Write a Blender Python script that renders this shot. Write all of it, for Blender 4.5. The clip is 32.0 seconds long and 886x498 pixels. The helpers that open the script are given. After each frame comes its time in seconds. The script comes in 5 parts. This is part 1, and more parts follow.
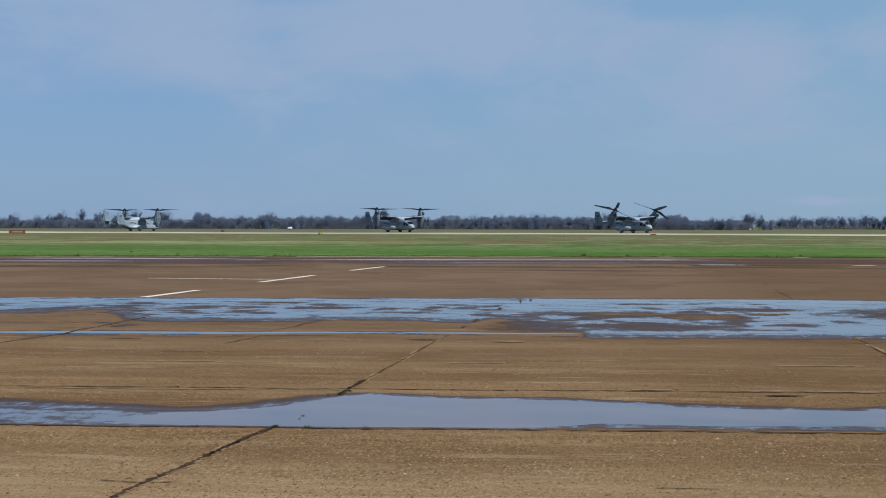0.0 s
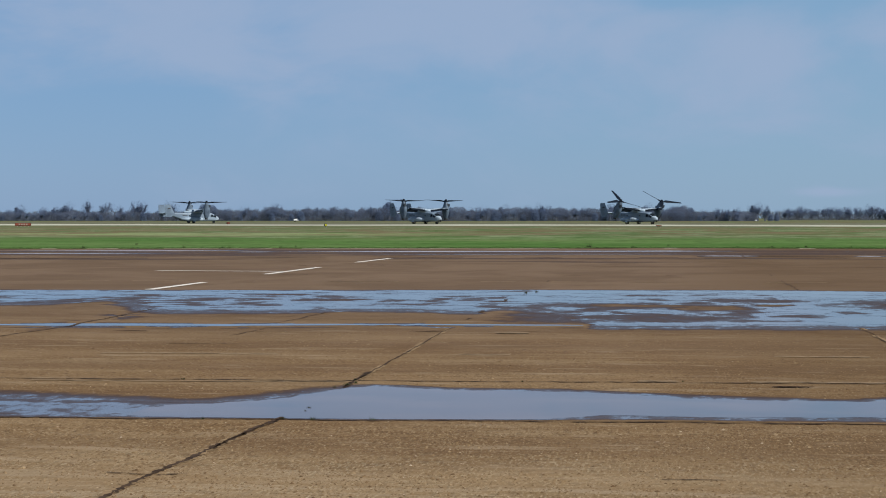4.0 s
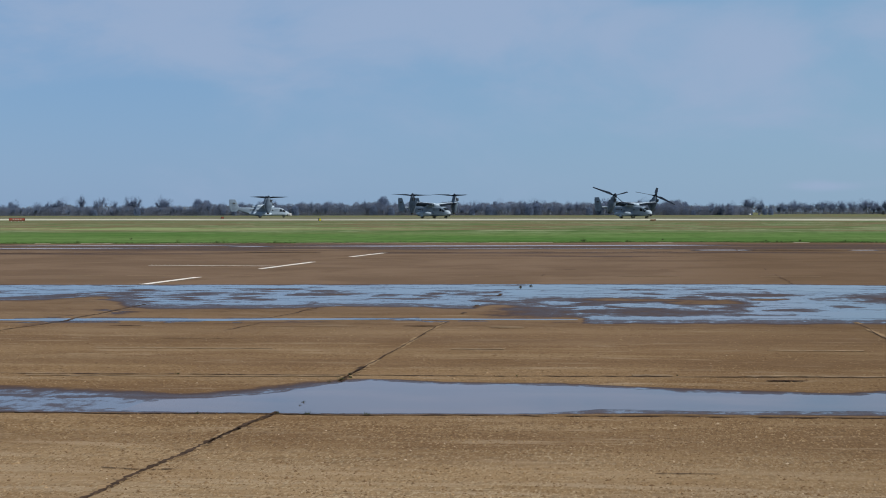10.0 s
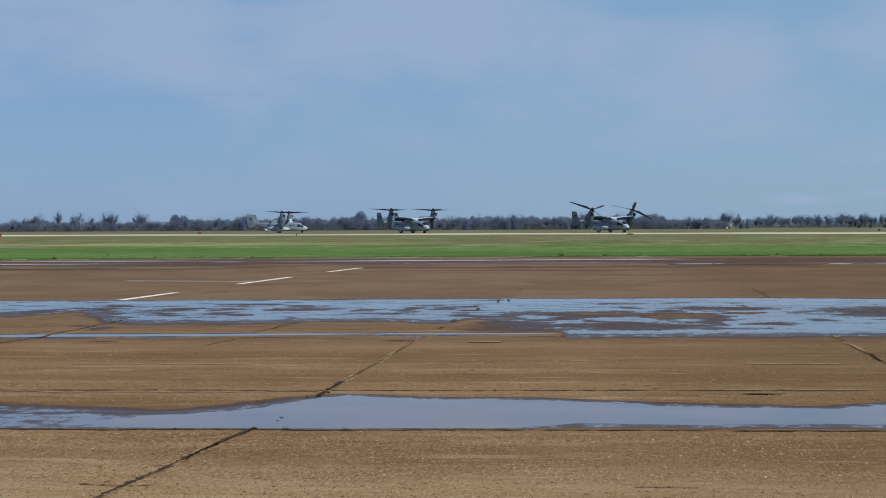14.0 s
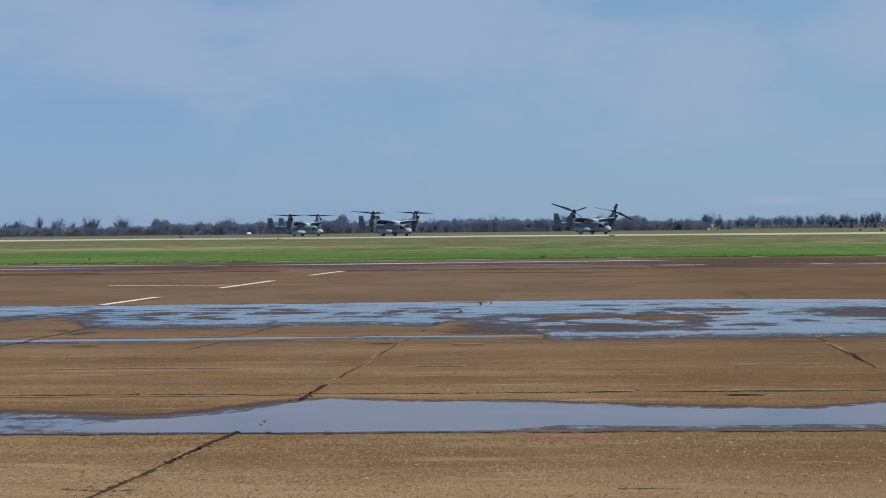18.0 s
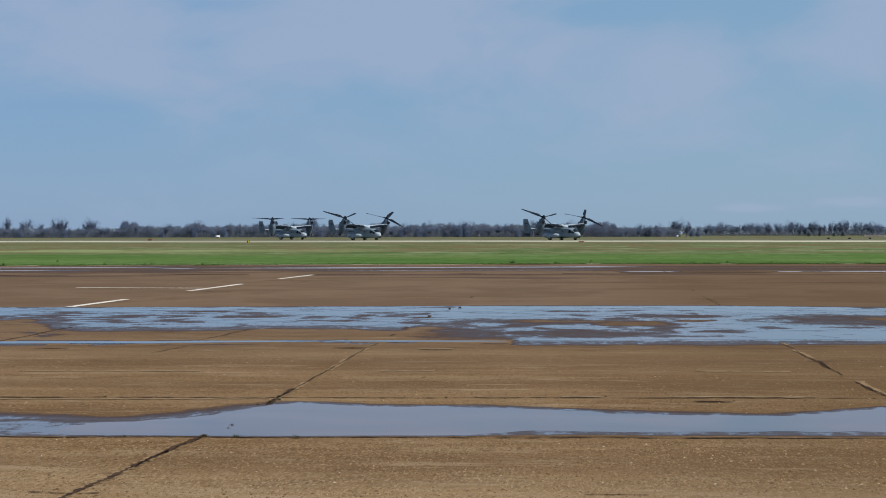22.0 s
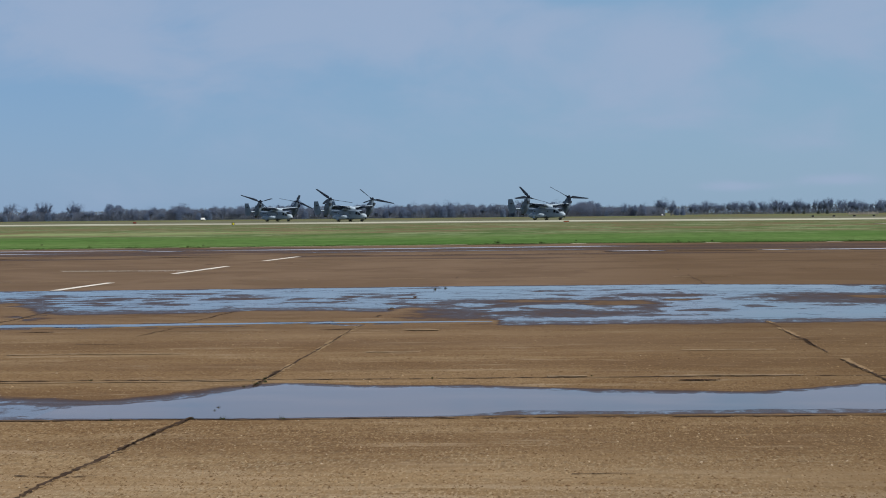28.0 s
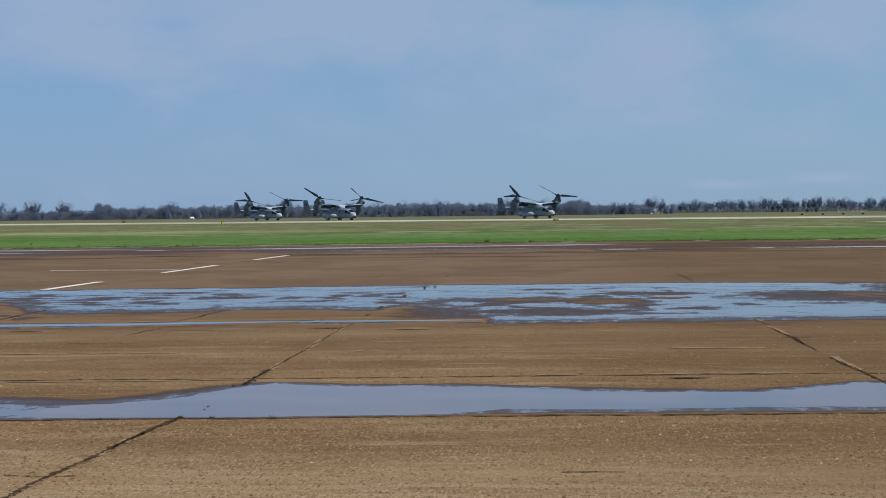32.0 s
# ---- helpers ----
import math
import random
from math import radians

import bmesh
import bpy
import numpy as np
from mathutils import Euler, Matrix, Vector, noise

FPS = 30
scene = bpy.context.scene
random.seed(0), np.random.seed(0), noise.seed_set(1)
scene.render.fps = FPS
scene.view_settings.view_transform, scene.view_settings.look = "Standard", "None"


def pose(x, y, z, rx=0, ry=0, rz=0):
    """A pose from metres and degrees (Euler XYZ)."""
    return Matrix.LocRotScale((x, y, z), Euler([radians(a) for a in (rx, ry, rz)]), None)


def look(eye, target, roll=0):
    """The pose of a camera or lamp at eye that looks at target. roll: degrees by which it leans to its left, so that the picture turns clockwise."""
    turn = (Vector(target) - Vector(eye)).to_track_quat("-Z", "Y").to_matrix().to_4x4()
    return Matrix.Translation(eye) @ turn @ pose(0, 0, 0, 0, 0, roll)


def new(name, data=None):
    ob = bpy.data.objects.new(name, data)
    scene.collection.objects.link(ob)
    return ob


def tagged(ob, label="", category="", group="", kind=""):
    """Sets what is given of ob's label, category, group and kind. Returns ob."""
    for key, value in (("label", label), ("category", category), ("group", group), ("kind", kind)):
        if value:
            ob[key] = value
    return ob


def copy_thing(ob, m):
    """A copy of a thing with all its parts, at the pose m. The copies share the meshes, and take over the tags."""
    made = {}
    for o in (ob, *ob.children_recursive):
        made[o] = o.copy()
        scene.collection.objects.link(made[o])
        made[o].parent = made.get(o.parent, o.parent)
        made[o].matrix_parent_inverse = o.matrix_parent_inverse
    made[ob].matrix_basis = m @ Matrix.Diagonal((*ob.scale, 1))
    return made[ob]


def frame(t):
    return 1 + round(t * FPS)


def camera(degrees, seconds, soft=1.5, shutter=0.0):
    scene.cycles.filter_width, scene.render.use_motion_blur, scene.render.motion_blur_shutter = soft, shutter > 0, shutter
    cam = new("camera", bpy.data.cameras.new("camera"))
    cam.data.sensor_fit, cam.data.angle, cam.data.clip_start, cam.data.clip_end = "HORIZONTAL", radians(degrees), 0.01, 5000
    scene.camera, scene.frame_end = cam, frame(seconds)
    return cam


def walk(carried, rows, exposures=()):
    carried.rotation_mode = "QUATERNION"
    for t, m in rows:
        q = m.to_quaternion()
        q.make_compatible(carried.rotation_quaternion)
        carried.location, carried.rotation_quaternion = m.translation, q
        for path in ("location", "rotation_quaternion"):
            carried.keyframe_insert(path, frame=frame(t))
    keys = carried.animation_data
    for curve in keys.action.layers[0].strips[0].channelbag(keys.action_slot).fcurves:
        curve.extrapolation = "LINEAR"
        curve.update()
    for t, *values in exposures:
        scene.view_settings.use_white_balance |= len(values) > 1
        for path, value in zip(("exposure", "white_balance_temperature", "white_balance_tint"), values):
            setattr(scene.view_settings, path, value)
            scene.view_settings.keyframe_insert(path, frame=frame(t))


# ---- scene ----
def aim(turn, tilt, lean):
    """The camera's pose at eye height: degrees to the right of +y, upwards, and of lean."""
    return pose(0, 0, 1.65, 90 + tilt, 0, -turn) @ pose(0, 0, 0, 0, 0, lean)


cam = camera(27.12, 32.0, soft=1.0)
walk(cam, [
    (0.0, aim(-7.127, -0.721, 0.135)),
    (0.5, aim(-7.314, -0.837, 0.067)),
    (1.0, aim(-7.272, -0.841, 0.058)),
    (1.5, aim(-7.268, -0.870, 0.227)),
    (2.0, aim(-7.438, -0.937, 0.145)),
    (2.5, aim(-7.421, -0.964, 0.127)),
    (4.5, aim(-7.235, -1.008, -0.041)),
    (5.0, aim(-7.065, -1.251, -0.074)),
    (5.5, aim(-6.920, -1.303, -0.184)),
    (6.0, aim(-7.003, -1.103, 0.180)),
    (6.5, aim(-6.968, -1.175, 0.211)),
    (7.0, aim(-6.735, -1.277, 0.161)),
    (7.5, aim(-6.861, -0.946, 0.222)),
    (8.0, aim(-6.995, -1.132, 0.167)),
    (8.5, aim(-7.318, -1.214, 0.281)),
    (9.0, aim(-7.200, -1.058, 0.000)),
    (9.5, aim(-7.230, -1.076, -0.040)),
    (10.0, aim(-7.123, -1.155, -0.060)),
    (10.5, aim(-6.839, -1.112, 0.038)),
    (11.0, aim(-6.822, -1.351, -0.005)),
    (11.5, aim(-6.950, -0.955, -0.098)),
    (12.0, aim(-6.904, -0.882, -0.164)),
    (12.5, aim(-6.815, -1.052, -0.382)),
    (13.0, aim(-6.485, -0.701, 0.028)),
    (13.5, aim(-6.433, -0.671, -0.105)),
    (15.5, aim(-6.468, -0.884, -0.439)),
    (16.0, aim(-6.139, -0.572, -0.337)),
    (16.5, aim(-5.748, -0.359, -0.334)),
    (17.0, aim(-5.897, -0.427, -0.545)),
    (17.5, aim(-5.983, -0.469, -0.320)),
    (18.0, aim(-5.867, -0.621, -0.572)),
    (18.5, aim(-5.619, -0.584, -0.506)),
    (19.0, aim(-5.609, -0.789, -0.548)),
    (19.5, aim(-5.540, -0.582, -0.370)),
    (20.0, aim(-5.309, -0.666, -0.252)),
    (20.5, aim(-5.283, -0.709, -0.472)),
    (21.0, aim(-4.812, -0.470, -0.195)),
    (21.5, aim(-4.889, -0.408, -0.143)),
    (22.0, aim(-4.910, -0.478, -0.083)),
    (22.5, aim(-4.862, -0.578, -0.195)),
    (23.0, aim(-4.755, -0.565, -0.352)),
    (23.5, aim(-4.436, -0.481, -0.280)),
    (24.0, aim(-4.432, -0.355, -0.135)),
    (24.5, aim(-4.427, -0.526, -0.063)),
    (25.0, aim(-4.542, -0.546, -0.419)),
    (25.5, aim(-4.312, -0.620, -0.357)),
    (27.5, aim(-4.420, -1.012, -0.458)),
    (28.0, aim(-4.450, -1.082, -0.531)),
    (28.5, aim(-4.213, -1.079, -0.507)),
    (29.0, aim(-4.001, -1.135, -0.501)),
    (29.5, aim(-3.984, -1.070, -0.429)),
    (30.0, aim(-4.064, -1.077, -0.565)),
    (30.5, aim(-4.275, -1.090, -0.589)),
    (31.0, aim(-4.216, -1.069, -0.444)),
    (31.5, aim(-4.247, -1.085, -0.546)),
    (32.0, aim(-4.124, -1.127, -0.594)),
], exposures=[(0.0, 0.0, 6480, 10), (2.0, 0.0, 6565, 10), (6.0, 0.0, 6440, 10), (13.0, 0.0, 6500, 10), (16.0, 0.0, 6500, 10), (19.0, 0.0, 6591, 10),
              (22.0, 0.0, 6656, 10), (25.0, 0.0, 6682, 10), (28.0, 0.0, 6591, 10), (30.0, 0.0, 6450, 10), (32.0, 0.0, 6450, 10)])

# ---- light: hazy sun from the right, behind the camera, under thin broken cloud ----
SUN_TURN, SUN_UP = 112.0, 42.0
world = bpy.data.worlds.new("sky")
scene.world = world
world.use_nodes = True
wn, wl = world.node_tree.nodes, world.node_tree.links
wn.clear()


def wnode(kind, **inputs):
    n = wn.new(kind)
    for k, v in inputs.items():
        n.inputs[k].default_value = v
    return n


def wmath(op, a, b=0.0, clamp=False):
    n = wn.new("ShaderNodeMath")
    n.operation, n.use_clamp = op, clamp
    for i, v in enumerate((a, b)):
        if isinstance(v, (int, float)):
            n.inputs[i].default_value = v
        else:
            wl.new(v, n.inputs[i])
    return n.outputs[0]


sky = wn.new("ShaderNodeTexSky")
sky.sky_type, sky.sun_disc = "NISHITA", False
sky.sun_elevation, sky.sun_rotation = radians(SUN_UP), radians(SUN_TURN)
sky.air_density, sky.dust_density, sky.ozone_density = 1.0, 0.3, 2.0
way = wn.new("ShaderNodeTexCoord")
split = wn.new("ShaderNodeSeparateXYZ")
wl.new(way.outputs["Generated"], split.inputs[0])
turn_deg = wmath("MULTIPLY", wmath("ARCTAN2", split.outputs[0], split.outputs[1]), 57.3)
up_deg = wmath("MULTIPLY", wmath("ARCSINE", split.outputs[2]), 57.3)
cloud_at = wn.new("ShaderNodeCombineXYZ")
wl.new(wmath("MULTIPLY", turn_deg, 0.16), cloud_at.inputs[0])
wl.new(wmath("MULTIPLY", up_deg, 0.34), cloud_at.inputs[1])
puffs = wnode("ShaderNodeTexNoise", Scale=1.0, Detail=6.0, Roughness=0.56, Distortion=0.35)
puffs.noise_dimensions = "3D"
wl.new(cloud_at.outputs[0], puffs.inputs["Vector"])
# more cloud higher up, clearer low down
lift = wmath("MULTIPLY", wmath("SUBTRACT", up_deg, 4.6), 0.045)
ramp = wn.new("ShaderNodeMapRange")
ramp.interpolation_type = "SMOOTHERSTEP"
ramp.inputs["From Min"].default_value, ramp.inputs["From Max"].default_value = 0.30, 0.78
cover = wmath("ADD", puffs.outputs["Fac"], wmath("MINIMUM", lift, 0.14))
# the larger cloud masses (+) and the clearer gaps (-): bearing, height, half sizes, weight
for a0, e0, ra, re, k in ((-13.5, 6.0, 6.5, 1.3, 0.11), (-6.2, 5.7, 4.2, 1.5, 0.17), (2.6, 5.0, 1.5, 1.4, 0.26), (7.4, 5.2, 1.9, 0.9, 0.24), (0.9, 7.0, 2.3, 0.6, -0.30),
                          (5.0, 6.9, 2.0, 0.8, -0.28), (-2.7, 6.0, 0.9, 0.4, -0.12), (-12.0, 7.1, 1.6, 0.3, -0.14), (-18.8, 3.0, 4.0, 1.7, -0.20), (4.6, 0.78, 1.5, 0.20, 0.42),
                          (7.6, 0.95, 1.2, 0.20, 0.40), (-3.0, 2.0, 8.0, 1.4, -0.08), (-1.5, 2.7, 3.5, 0.5, 0.10), (3.0, 3.0, 7.0, 1.4, 0.10)):
    da = wmath("POWER", wmath("DIVIDE", wmath("SUBTRACT", turn_deg, a0), ra), 2.0)
    de = wmath("POWER", wmath("DIVIDE", wmath("SUBTRACT", up_deg, e0), re), 2.0)
    cover = wmath("ADD", cover, wmath("MULTIPLY", wmath("EXPONENT", wmath("MULTIPLY", wmath("ADD", da, de), -1.0)), k))
wl.new(cover, ramp.inputs["Value"])
blue = wnode("ShaderNodeMix")
blue.data_type = "RGBA"
veil = wn.new("ShaderNodeMapRange")
veil.interpolation_type = "SMOOTHSTEP"
for k, v in (("From Min", 8.0), ("From Max", 38.0), ("To Min", 0.80), ("To Max", 0.25)):
    veil.inputs[k].default_value = v
wl.new(up_deg, veil.inputs["Value"])
wl.new(veil.outputs[0], blue.inputs["Factor"])
scaled = wn.new("ShaderNodeVectorMath")
scaled.operation = "SCALE"
scaled.inputs["Scale"].default_value = 0.10
wl.new(sky.outputs[0], scaled.inputs[0])
wl.new(scaled.outputs[0], blue.inputs[6])
# the haze brightens towards the sun's side
side = wn.new("ShaderNodeMapRange")
side.interpolation_type = "SMOOTHSTEP"
for k, v in (("From Min", -20.0), ("From Max", 8.0)):
    side.inputs[k].default_value = v
wl.new(turn_deg, side.inputs["Value"])
haze = wnode("ShaderNodeMix")
haze.data_type = "RGBA"
wl.new(side.outputs[0], haze.inputs["Factor"])
haze.inputs[6].default_value, haze.inputs[7].default_value = (0.142, 0.302, 0.562, 1), (0.190, 0.356, 0.570, 1)
wl.new(haze.outputs[2], blue.inputs[7])
cloudy = wnode("ShaderNodeMix")
cloudy.data_type = "RGBA"
wl.new(wmath("MULTIPLY", ramp.outputs[0], veil.outputs[0]), cloudy.inputs["Factor"])
wl.new(blue.outputs[2], cloudy.inputs[6])
cloudy.inputs[7].default_value = (0.330, 0.424, 0.597, 1)
# the clear sky deepens towards the zenith
deep = wn.new("ShaderNodeMapRange")
deep.interpolation_type = "SMOOTHSTEP"
for k, v in (("From Min", 9.0), ("From Max", 45.0), ("To Min", 1.0), ("To Max", 0.40)):
    deep.inputs[k].default_value = v
wl.new(up_deg, deep.inputs["Value"])
back = wnode("ShaderNodeBackground")
wl.new(deep.outputs[0], back.inputs["Strength"])
wl.new(cloudy.outputs[2], back.inputs[0])
wout = wn.new("ShaderNodeOutputWorld")
wl.new(back.outputs[0], wout.inputs[0])

sun = new("sun", bpy.data.lights.new("sun", "SUN"))
sun.data.energy, sun.data.angle, sun.data.color = 4.9, radians(2.0), (0.965, 0.957, 0.92)
sun.matrix_world = look((math.sin(radians(SUN_TURN)) * 100, math.cos(radians(SUN_TURN)) * 100,
                         100 * math.tan(radians(SUN_UP))), (0, 0, 0))


# ---- materials ----
class Mat:
    """A node material with a few short cuts."""

    def __init__(self, name, color=(0.5, 0.5, 0.5), rough=0.6, metal=0.0, ior=1.45, spec=0.5):
        self.m = bpy.data.materials.new(name)
        self.m.use_nodes = True
        self.n, self.l = self.m.node_tree.nodes, self.m.node_tree.links
        self.b = self.n["Principled BSDF"]
        self.b.inputs["Base Color"].default_value = (*color, 1)
        self.b.inputs["Roughness"].default_value = rough
        self.b.inputs["Metallic"].default_value = metal
        self.b.inputs["IOR"].default_value = ior
        self.b.inputs["Specular IOR Level"].default_value = spec

    def place(self, sx=1.0, sy=1.0, sz=1.0, local=False):
        """World (or object) coordinates, scaled."""
        if local:
            src = self.n.new("ShaderNodeTexCoord").outputs["Object"]
        else:
            src = self.n.new("ShaderNodeNewGeometry").outputs["Position"]
        mul = self.n.new("ShaderNodeVectorMath")
        mul.operation = "MULTIPLY"
        mul.inputs[1].default_value = (sx, sy, sz)
        self.l.new(src, mul.inputs[0])
        return mul.outputs[0]

    def noise(self, at, scale=1.0, detail=4.0, rough=0.55, distortion=0.0):
        t = self.n.new("ShaderNodeTexNoise")
        t.inputs["Scale"].default_value, t.inputs["Detail"].default_value = scale, detail
        t.inputs["Roughness"].default_value, t.inputs["Distortion"].default_value = rough, distortion
        self.l.new(at, t.inputs["Vector"])
        return t.outputs["Fac"]

    def ramp(self, fac, lo, hi, a=0.0, b=1.0):
        r = self.n.new("ShaderNodeMapRange")
        r.interpolation_type = "SMOOTHSTEP"
        for k, v in (("From Min", lo), ("From Max", hi), ("To Min", a), ("To Max", b)):
            r.inputs[k].default_value = v
        self.l.new(fac, r.inputs["Value"])
        return r.outputs[0]

    def mix(self, fac, a, b, how="MIX"):
        m = self.n.new("ShaderNodeMix")
        m.data_type, m.blend_type = "RGBA", how
        for sock, v in ((m.inputs[0], fac), (m.inputs[6], a), (m.inputs[7], b)):
            if isinstance(v, tuple):
                sock.default_value = (*v, 1)
            elif isinstance(v, (int, float)):
                sock.default_value = v
            else:
                self.l.new(v, sock)
        return m.outputs[2]

    def math(self, op, a, b=0.0):
        m = self.n.new("ShaderNodeMath")
        m.operation = op
        for i, v in enumerate((a, b)):
            if isinstance(v, (int, float)):
                m.inputs[i].default_value = v
            else:
                self.l.new(v, m.inputs[i])
        return m.outputs[0]

    def axis(self, at, i):
        s = self.n.new("ShaderNodeSeparateXYZ")
        self.l.new(at, s.inputs[0])
        return s.outputs[i]

    def random(self):
        return self.n.new("ShaderNodeObjectInfo").outputs["Random"]

    def island(self):
        return self.n.new("ShaderNodeNewGeometry").outputs["Random Per Island"]

    def set(self, key, sock):
        self.l.new(sock, self.b.inputs[key])

    def bump(self, height, strength=0.3, distance=0.01):
        bp = self.n.new("ShaderNodeBump")
        bp.inputs["Strength"].default_value, bp.inputs["Distance"].default_value = strength, distance
        self.l.new(height, bp.inputs["Height"])
        self.l.new(bp.outputs[0], self.b.inputs["Normal"])


def pavement_material(name, damp):
    """Old brown concrete with exposed gravel; damp: darker, redder and smoother."""
    m = Mat(name, rough=0.9, spec=0.02)
    at = m.place()
    big = m.noise(m.place(0.13, 0.20, 1), 1.0, 5, 0.6)
    streak = m.noise(m.place(0.34, 1.5, 1), 1.0, 6, 0.66)
    sweep = m.noise(m.place(3.2, 3.0, 1), 1.0, 5, 0.68)
    mid = m.noise(m.place(0.45, 0.42, 1), 1.0, 6, 0.66, 0.7)
    grit = m.noise(m.place(17, 6, 1), 1.0, 3, 0.7)
    grain = m.noise(m.place(46, 10, 1), 1.0, 2, 0.7)
    c = m.mix(m.ramp(big, 0.34, 0.66), (0.169, 0.100, 0.047), (0.238, 0.149, 0.073))
    c = m.mix(m.ramp(mid, 0.47, 0.62, 0, 0.60), c, (0.140, 0.077, 0.034))
    c = m.mix(m.ramp(streak, 0.48, 0.66, 0, 0.75), c, (0.292, 0.200, 0.110))
    c = m.mix(m.ramp(sweep, 0.34, 0.48, 0.36, 0), c, (0.119, 0.068, 0.035))
    c = m.mix(m.ramp(sweep, 0.54, 0.68, 0, 0.38), c, (0.307, 0.210, 0.118))
    c = m.mix(m.ramp(grit, 0.36, 0.48, 0.58, 0.0), c, (0.088, 0.050, 0.026))
    c = m.mix(m.ramp(grain, 0.34, 0.45, 0.50, 0.0), c, (0.071, 0.042, 0.021))
    c = m.mix(m.ramp(grain, 0.57, 0.66, 0.0, 0.60), c, (0.390, 0.280, 0.165))
    # the near end is rubbed down to its gravel in patches
    bare = m.math("MULTIPLY", m.ramp(m.axis(at, 1), 11.0, 15.5, 1.0, 0.0), m.ramp(m.noise(m.place(0.8, 1.3, 1), 1.0, 5, 0.65, 0.5), 0.40, 0.60, 0.35, 1.0))
    c = m.mix(m.math("MULTIPLY", bare, m.ramp(grain, 0.50, 0.60, 0.0, 0.75)), c, (0.414, 0.340, 0.227))
    c = m.mix(m.math("MULTIPLY", bare, m.ramp(grit, 0.40, 0.50, 0.60, 0.0)), c, (0.083, 0.058, 0.036))
    c = m.mix(m.math("MULTIPLY", bare, m.ramp(m.noise(m.place(2.2, 11.0, 1), 1.0, 4, 0.7), 0.54, 0.64, 0.0, 0.55)), c, (0.390, 0.325, 0.217))
    # each lane is dark along its middle and sandy towards its joints
    lane_at = m.math("SUBTRACT", m.axis(at, 1), m.math("MULTIPLY", m.math("ADD", m.axis(at, 0), 2.2), 0.054))
    share = m.math("ABSOLUTE", m.math("SUBTRACT", m.math("FRACT", m.math("DIVIDE", m.math("SUBTRACT", lane_at, 18.32), 3.45)), 0.5))
    share = m.math("ADD", share, m.math("MULTIPLY", m.math("SUBTRACT", m.noise(m.place(0.30, 0.9, 1), 1.0, 5, 0.6), 0.5), 0.35))
    c = m.mix(m.ramp(share, 0.30, 0.50, 0, 0.42), c, (0.270, 0.178, 0.096))
    c = m.mix(m.ramp(share, 0.08, 0.26, 0.40, 0), c, (0.122, 0.070, 0.036))
    # long pale scrapes where the surface has worn thin
    scrape = m.noise(m.place(0.55, 2.4, 1), 1.0, 5, 0.7, 0.3)
    c = m.mix(m.ramp(scrape, 0.56, 0.68, 0, 0.66), c, (0.345, 0.258, 0.168))
    rubbed = m.math("MULTIPLY", m.ramp(m.math("ADD", m.axis(at, 1), m.math("MULTIPLY", big, 2.0)), 11.6, 13.6, 1.0, 0.0), m.ramp(m.noise(m.place(0.55, 4.5, 1), 1.0, 6, 0.72, 0.3), 0.46, 0.62, 0.0, 0.62))
    c = m.mix(rubbed, c, (0.352, 0.282, 0.198))
    # scattered pale pebbles
    v = m.n.new("ShaderNodeTexVoronoi")
    v.inputs["Scale"].default_value = 7.0
    m.l.new(at, v.inputs["Vector"])
    pebble = m.math("MULTIPLY", m.ramp(v.outputs["Distance"], 0.05, 0.14, 1.0, 0.0), m.ramp(m.axis(v.outputs["Color"], 0), 0.80, 0.92))
    c = m.mix(pebble, c, (0.500, 0.385, 0.270))
    c = m.mix(m.ramp(m.random(), 0.0, 1.0, 0.0, 0.20), c, (0.149, 0.088, 0.047))
    # the far half of the apron is duller and greyer
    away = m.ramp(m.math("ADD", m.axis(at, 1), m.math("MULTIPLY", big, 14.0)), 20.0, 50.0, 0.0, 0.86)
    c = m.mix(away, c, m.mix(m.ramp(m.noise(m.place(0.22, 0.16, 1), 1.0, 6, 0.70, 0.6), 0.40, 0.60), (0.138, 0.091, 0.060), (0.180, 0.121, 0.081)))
    # paler towards the near end, darker and browner to the right
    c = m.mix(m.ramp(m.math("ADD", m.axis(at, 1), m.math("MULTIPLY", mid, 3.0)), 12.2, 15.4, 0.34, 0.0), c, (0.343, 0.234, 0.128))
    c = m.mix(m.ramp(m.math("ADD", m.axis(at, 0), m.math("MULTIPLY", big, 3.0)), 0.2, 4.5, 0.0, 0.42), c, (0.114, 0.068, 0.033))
    if damp:
        # soaked by degrees, then glossy with a thin film of water
        at_ = m.n.new("ShaderNodeAttribute")
        at_.attribute_name = "wet"
        ragged = m.math("ADD", m.noise(m.place(1.1, 0.9, 1), 1.0, 6, 0.68, 0.5), m.math("MULTIPLY", m.noise(m.place(5.5, 2.4, 1), 1.0, 6, 0.75), 1.4))
        uneven = m.math("SUBTRACT", ragged, 1.2)
        soaked = m.math("ADD", at_.outputs["Fac"], m.math("MULTIPLY", uneven, 0.30))
        wet = m.math("ADD", at_.outputs["Fac"], m.math("MULTIPLY", uneven, 0.95))
        c = m.mix(m.ramp(soaked, 0.08, 0.42, 0.0, 0.94), c, (0.052, 0.033, 0.032))
        m.set("Coat Weight", m.math("ADD", m.ramp(soaked, 0.24, 0.58, 0.0, 0.31), m.ramp(wet, 0.54, 0.80, 0.0, 0.80)))
        m.b.inputs["Coat Roughness"].default_value = 0.13
        m.b.inputs["Coat IOR"].default_value = 1.33
    m.set("Base Color", c)
    m.bump(m.math("ADD", grain, m.math("MULTIPLY", grit, 1.0)), 0.5, 0.008)
    return m.m


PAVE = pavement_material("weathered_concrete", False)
DAMP = pavement_material("damp_concrete", True)


